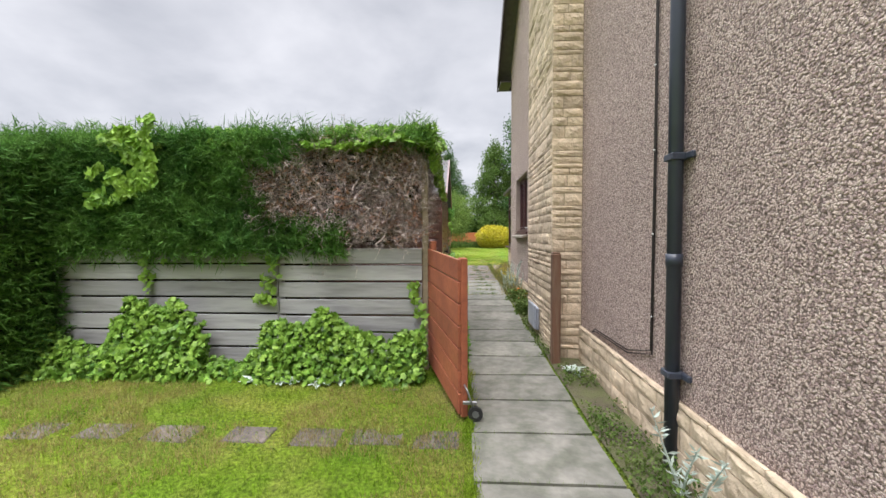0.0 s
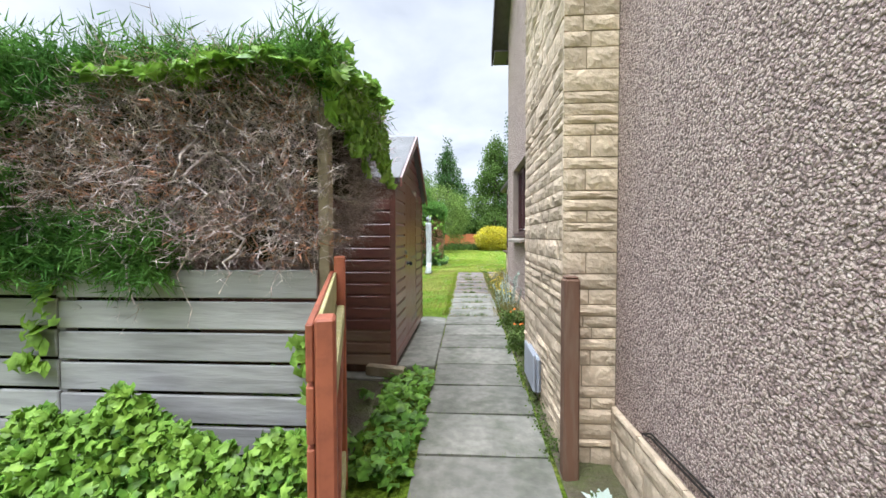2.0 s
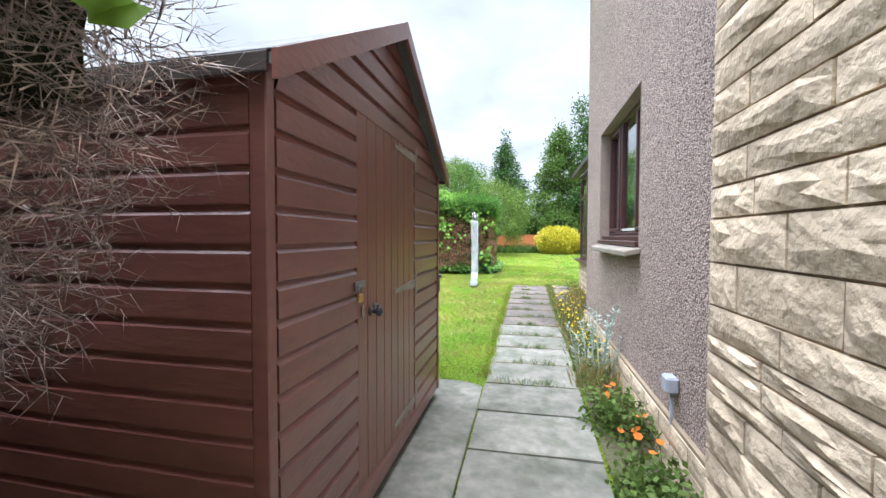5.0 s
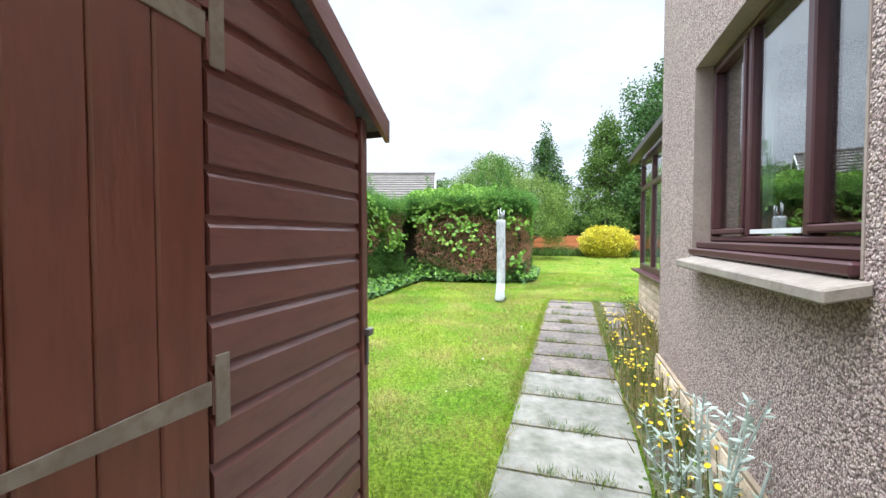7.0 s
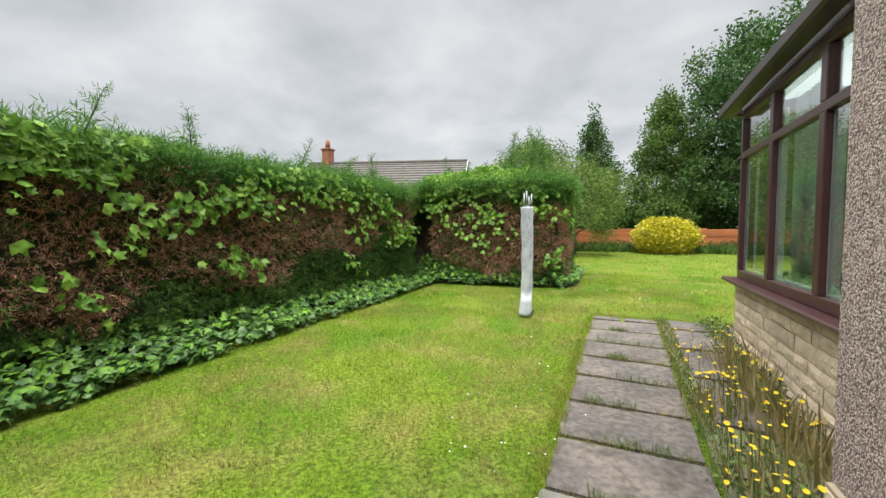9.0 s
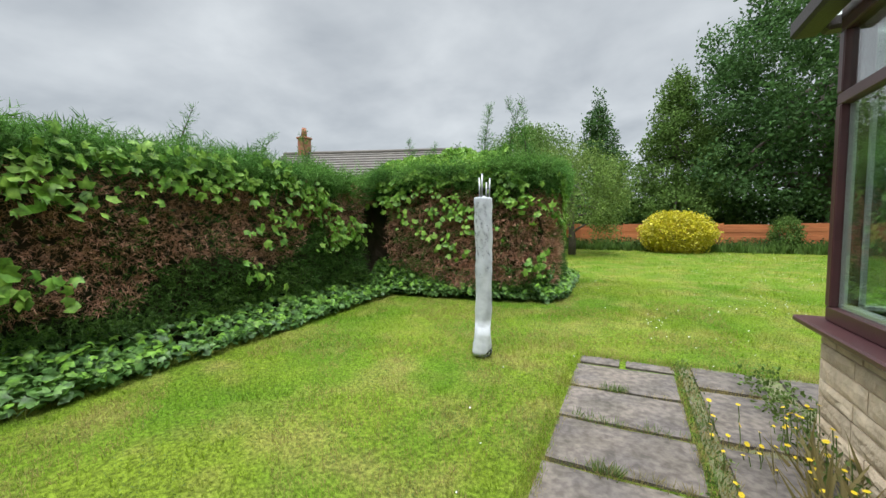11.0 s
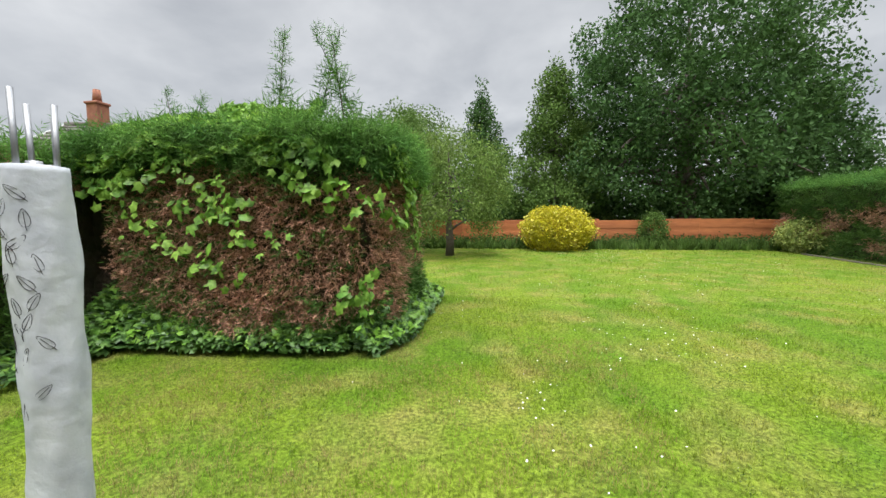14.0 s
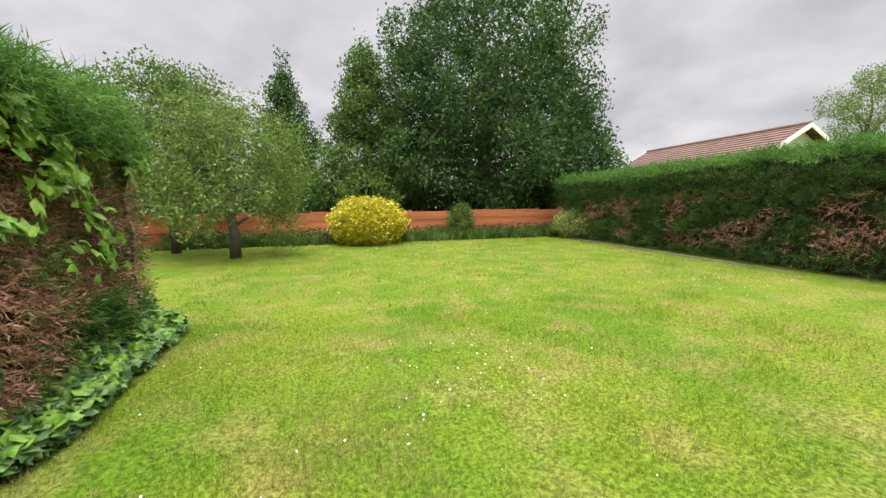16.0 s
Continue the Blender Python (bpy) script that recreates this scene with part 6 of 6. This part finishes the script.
def spire_plant(c, h, n, seed):
    """Upright silver-felted stems with small leaves all the way up."""
    r = np.random.default_rng(seed)
    t = root("silver_spire", c, "tall silvery felted stems growing by the wall", "plant")
    bm = bmesh.new()
    P, N = [], []
    for i in range(n):
        q = np.array(c) + [r.normal(0, .05), r.normal(0, .07), 0]
        tip = q + [r.normal(0, .1), r.normal(0, .12), h * r.uniform(.65, 1)]
        add_tube(bm, [q, (q + tip) / 2 + [0, 0.02, 0], tip], 0.006, 5, [0.008, 0.007, 0.004])
        for k in range(34):
            s = r.uniform(0.05, 1)
            a = r.uniform(0, math.tau)
            P.append(q + (tip - q) * s); N.append((math.cos(a), math.sin(a), 0.5))
    bm_ob("stem", bm, M_SILVER, t)
    lv = ([(0, 0, 0), (0.14, 0.03, .45), (0, -.04, 0.5), (-.14, 0.03, .45), (0, 0.08, 1)], [(0, 1, 2), (0, 2, 3), (1, 4, 2), (2, 4, 3)])
    scatter("leaves", P, N, lv, 0.055, M_SILVER, t, 0.2)


spire_plant((1.24, 2.15, 0.02), 0.5, 3, 2)
spire_plant((1.2, 9.1, 0.15), 0.85, 8, 4)
spire_plant((1.08, 9.5, 0.16), 0.55, 5, 5)


def weeds(name, x0, x1, y0, y1, n, size, mat, label, template=None, lift=0.03, thick=None):
    P = np.stack([rng.uniform(x0, x1, n), rng.uniform(y0, y1, n), np.zeros(n)], 1)
    if thick is not None:
        P = P[wob(P, thick) > -0.1]
    P[:, 2] = ground_z(P[:, 1]) + lift
    t = root(name, ((x0 + x1) / 2, (y0 + y1) / 2, float(ground_z((y0 + y1) / 2))), label, "weeds", kind="stuff")
    scatter("growth", P, np.tile([0, 0, 1.0], (len(P), 1)), template or T_CLUMP_FINE, size, mat, t, 0.3)
    return P


T_WEED = blade_template(5, 0.5, 0.03, 0.7, 12)
weeds("border_weeds", 0.99, 1.3, -1, 4.2, 1400, 0.11, M_WEED, "small leafy weeds in the soil strip", thick=2.5, lift=0.06)
weeds("border_weeds", 0.95, 1.05, 4.6, 6.5, 160, 0.1, M_WEED, "small leafy weeds along the path edge", lift=0.05)
weeds("border_weeds", 0.98, 1.34, 6.5, 8.3, 700, 0.2, M_WEED, "lush weeds between the path and wall", thick=2.0, lift=0.1)
weeds("border_weeds", 0.98, 1.34, 8.2, 12.0, 420, 0.16, M_WEED, "sparse weeds below the window", thick=2.0, lift=0.07)
weeds("dry_weeds", 1.0, 1.34, 8.3, 12.6, 230, 0.28, M_DRY, "dry straggling stems beside the path", T_WEED, thick=1.6)
weeds("dry_weeds", 1.42, 1.62, 11.6, 14.0, 110, 0.36, M_DRY, "dry straggling stems by the conservatory", T_WEED)
weeds("joint_weeds", 0.96, 1.08, 11.5, 15.6, 170, 0.09, M_WEED, "green weeds growing in the patio joints", T_WEED)
weeds("dry_weeds", 0.94, 1.1, 12.4, 15.5, 420, 0.06, M_STRAW, "dry grass and grit in the patio joints", T_WEED)
weeds("joint_weeds", 1.45, 1.75, 12.5, 15.4, 240, 0.15, M_WEED, "leafy weeds against the low stone wall", lift=0.1)
for yj in (8.81, 9.4, 9.99, 10.58, 11.17, 11.77, 12.36, 12.95, 13.54, 14.13, 14.73):
    weeds("joint_weeds", 0.3 + 0.1 * math.sin(yj * 7), 0.75 + 0.2 * math.sin(yj * 5), yj - 0.025, yj + 0.03, 30, 0.08, M_WEED, "grass tufts in the slab joints", T_WEED)
    weeds("dry_weeds", 0.08, 0.96, yj - 0.03, yj + 0.03, 70, 0.045, M_STRAW, "dry moss and grit along the slab joints", T_WEED, lift=0.015)
    weeds("joint_weeds", 0.1, 0.95, yj - 0.03, yj + 0.03, 30, 0.04, M_WEED, "low leafy weeds along the slab joints", lift=0.03, thick=5.0)

for yj in (2.28, 2.87, 3.46, 4.05, 4.64, 5.24, 5.83, 7.0, 8.2):
    weeds("joint_weeds", 0.08, 0.95, yj - 0.012, yj + 0.012, 26, 0.03, M_WEED, "moss and grass in the slab joints", T_WEED)
weeds("edge_grass", 0.0, 0.09, 0.5, 4.2, 500, 0.07, M_BLADE, "grass creeping over the path edge", T_WEED, lift=0.02)
weeds("edge_grass", 0.0, 0.1, 8.9, 15.5, 700, 0.07, M_BLADE, "grass creeping over the path edge", T_WEED, lift=0.02)
weeds("dry_weeds", -0.02, 0.12, 8.9, 15.5, 900, 0.05, M_STRAW, "dry ragged grass along the path edge", T_WEED, lift=0.015, thick=4.0)
for yj in (13.21, 14.13, 15.01):
    weeds("dry_weeds", 1.1, 1.75, yj - 0.03, yj + 0.03, 70, 0.06, M_STRAW, "dry moss and grit along the patio joints", T_WEED, lift=0.03)
weeds("dry_weeds", 0.1, 2.2, 15.5, 15.68, 300, 0.06, M_STRAW, "dry ragged grass along the patio edge", T_WEED, lift=0.02)
weeds("edge_grass", 0.1, 2.0, 15.5, 15.66, 260, 0.07, M_BLADE, "grass creeping over the patio edge", T_WEED, lift=0.02)
weeds("lawn_clover", -3.4, -0.1, 2.55, 3.1, 260, 0.07, M_WEED, "low green clover round the sunk stones", thick=3, lift=0.02)
weeds("dry_grass", -4.6, 0.0, 1.6, 3.75, 9000, 0.06, M_STRAW, "bleached dry grass in the worn lawn", T_WEED, thick=1.3, lift=0.0)
weeds("dry_grass", -3.4, 0.0, 9.5, 17.4, 11000, 0.055, M_STRAW, "bleached dry grass in the worn lawn", T_WEED, thick=1.1, lift=0.0)
weeds("dry_grass", -0.6, 1.8, 15.7, 18.8, 3200, 0.055, M_STRAW, "bleached dry grass in the worn lawn", T_WEED, thick=1.5, lift=0.0)
weeds("stone_weeds", -3.6, 0.05, 2.62, 3.0, 500, 0.06, M_STRAW, "dry grass creeping over the sunk stones", T_WEED, lift=0.0, thick=4.0)
weeds("lawn_clover", -2.5, 4.5, 15.7, 20.5, 5200, 0.05, M_WEED, "dark clover and small weeds in the lawn", thick=1.7, lift=0.025)
weeds("lawn_clover", -3.3, 0.0, 9.0, 15.5, 3200, 0.05, M_WEED, "dark clover and small weeds in the lawn", thick=1.9, lift=0.025)

weeds("joint_weeds", 0.95, 1.1, 11.6, 15.6, 260, 0.09, M_WEED, "low leafy weeds in the patio joints", lift=0.04)
weeds("joint_weeds", 0.3, 0.9, 13.5, 13.58, 30, 0.07, M_DRY, "dry tufts in the slab joints", T_WEED)
flower = [(0, 0, 0), (0.5, 0.1, .1), (0.2, 0.5, .1), (-.3, 0.45, .1), (-.5, -.05, .1), (-.2, -.5, .1), (0.35, -.4, .1)]
T_FLOWER = (flower, [(0, 1, 2), (0, 2, 3), (0, 3, 4), (0, 4, 5), (0, 5, 6), (0, 6, 1)])


def flowers(name, P, size, mat, label, stems=True):
    t = root(name, P.mean(0), label, "flowers", kind="stuff")
    scatter("heads", P, np.tile([0, -0.2, 1.0], (len(P), 1)), T_FLOWER, size, mat, t, 0.3)
    if stems:
        bm = bmesh.new()
        for p in P:
            add_tube(bm, [(p[0], p[1], float(ground_z(p[1]))), (p[0] + .01, p[1], (p[2] + float(ground_z(p[1]))) / 2), tuple(p)], 0.003, 3)
        bm_ob("stems", bm, M_WEED, t)["kind"] = "stuff"


def spots(x0, x1, y0, y1, n, h0, h1):
    P = np.stack([rng.uniform(x0, x1, n), rng.uniform(y0, y1, n), np.zeros(n)], 1)
    P[:, 2] = ground_z(P[:, 1]) + rng.uniform(h0, h1, n)
    return P


flowers("yellow_flowers", np.vstack([spots(0.97, 1.3, 9.0, 12.8, 170, 0.12, 0.42), spots(1.42, 1.62, 12, 14.4, 70, 0.1, 0.36), spots(1.0, 1.6, 13.0, 14.6, 30, 0.06, 0.2)]), 0.026, M_PETAL, "small yellow wild flowers on thin stems")
flowers("orange_flowers", spots(1.05, 1.3, 7.5, 8.5, 9, 0.1, 0.22), 0.06, M_ORANGE, "small orange flowers beside the wall")
Pd = np.vstack([np.stack([rng.normal(cx, sx, n), rng.normal(cy, sy, n), np.zeros(n)], 1) for cx, cy, sx, sy, n in
                ((2.4, 18.8, .5, .5, 70), (0.9, 17.3, .12, .3, 18), (3.2, 22.5, 1.0, .8, 110), (5.5, 26, 1.5, 1.2, 220), (7.5, 21, 1.0, .8, 110), (3.5, 28.5, 1.5, .5, 90), (-0.3, 12, .3, .8, 26), (2.2, 16.4, .7, .5, 12), (1.3, 17, 1.5, 1, 18), (-.2, 20.5, .25, .9, 20))])
Pd[:, 2] = ground_z(Pd[:, 1]) + 0.055
flowers("daisies", Pd, 0.012, M_DAISY, "white daisies scattered in the lawn", False)

# ---- grass blades ----
lawn = root("grass", (2, 14, 0.2), "short lawn grass blades with dry patches", "grass", kind="stuff")


def grass(x0, x1, y0, y1, per_m2, size):
    n = int((x1 - x0) * (y1 - y0) * per_m2)
    P = np.stack([rng.uniform(x0, x1, n), rng.uniform(y0, y1, n), np.zeros(n)], 1)
    x, y = P[:, 0], P[:, 1]
    off = (x > 0.03) & (x < 2.2) & (y < 15.62)
    off |= (x > -3.6) & (x < 0.05) & (y > 4.15) & (y < 8.9)
    off |= (x > WX) & (y < KY1)
    P = P[~off]
    P[:, 2] = ground_z(P[:, 1]) - 0.008
    return P


G = [grass(-5.0, 0.06, 1.0, 4.2, 950, 1), grass(-3.9, 0.2, 8.6, 12.5, 650, 1), grass(-3.9, 3.2, 12.5, 18.2, 850, 1), grass(-0.6, 7.0, 17.0, 21.0, 750, 1), grass(-1.5, 10.6, 21, 30.8, 120, 1)]
size = np.concatenate([np.full(len(g), s) for g, s in zip(G, (0.048, 0.048, 0.045, 0.05, 0.07))])
Pg = np.vstack(G)
scatter("blades", Pg, np.tile([0, 0, 1.0], (len(Pg), 1)), T_BLADE, size * (1 + 0.3 * wob(Pg, 1.5)), M_BLADE, lawn, 0.2)

# ---- stones of the walls ----
lay_stones(chimney, (CX + 0.03, CY0 + 0.025, 0), 0, CY1 - CY0 - 0.025, 0.02, 8.0, 11, 210)
lay_stones(chimney, (WX - 0.002, CY0 + 0.03, 0), math.pi / 2, WX - CX - 0.0, 0.02, 8.0, 12, 90, lengths=(0.14, 0.36))
plinth = root("plinth", (WX, 0, 0), "buff split-stone base course along the house wall", "wall base", kind="structure")
boxes("plinth_body", [(WX - 0.03, WX - .001, -6, CY0 + .02, -0.1, 0.44), (WX - 0.03, WX - .001, CY1 + .001, 11.4, -0.1, 0.46)], M_MORTAR, parent=plinth)
lay_stones(plinth, (WX - 0.03, -2.5, 0), 0, CY0 + 2.5, 0.0, 0.45, 13, 130, heights=(0.11, 0.15, 0.14), lengths=(0.25, 0.55), depth=0.022)
lay_stones(plinth, (WX - 0.03, CY1, 0), 0, 11.4 - CY1, 0.08, 0.47, 14, 130, heights=(0.1, 0.13, 0.14), lengths=(0.25, 0.55), depth=0.022)
lay_stones(cons, (KX + 0.03, KY0, 0), 0, KY1 - KY0 - 0.03, 0.14, 1.065, 15, 150, heights=(0.08, 0.1, 0.13), lengths=(0.22, 0.5), depth=0.025)
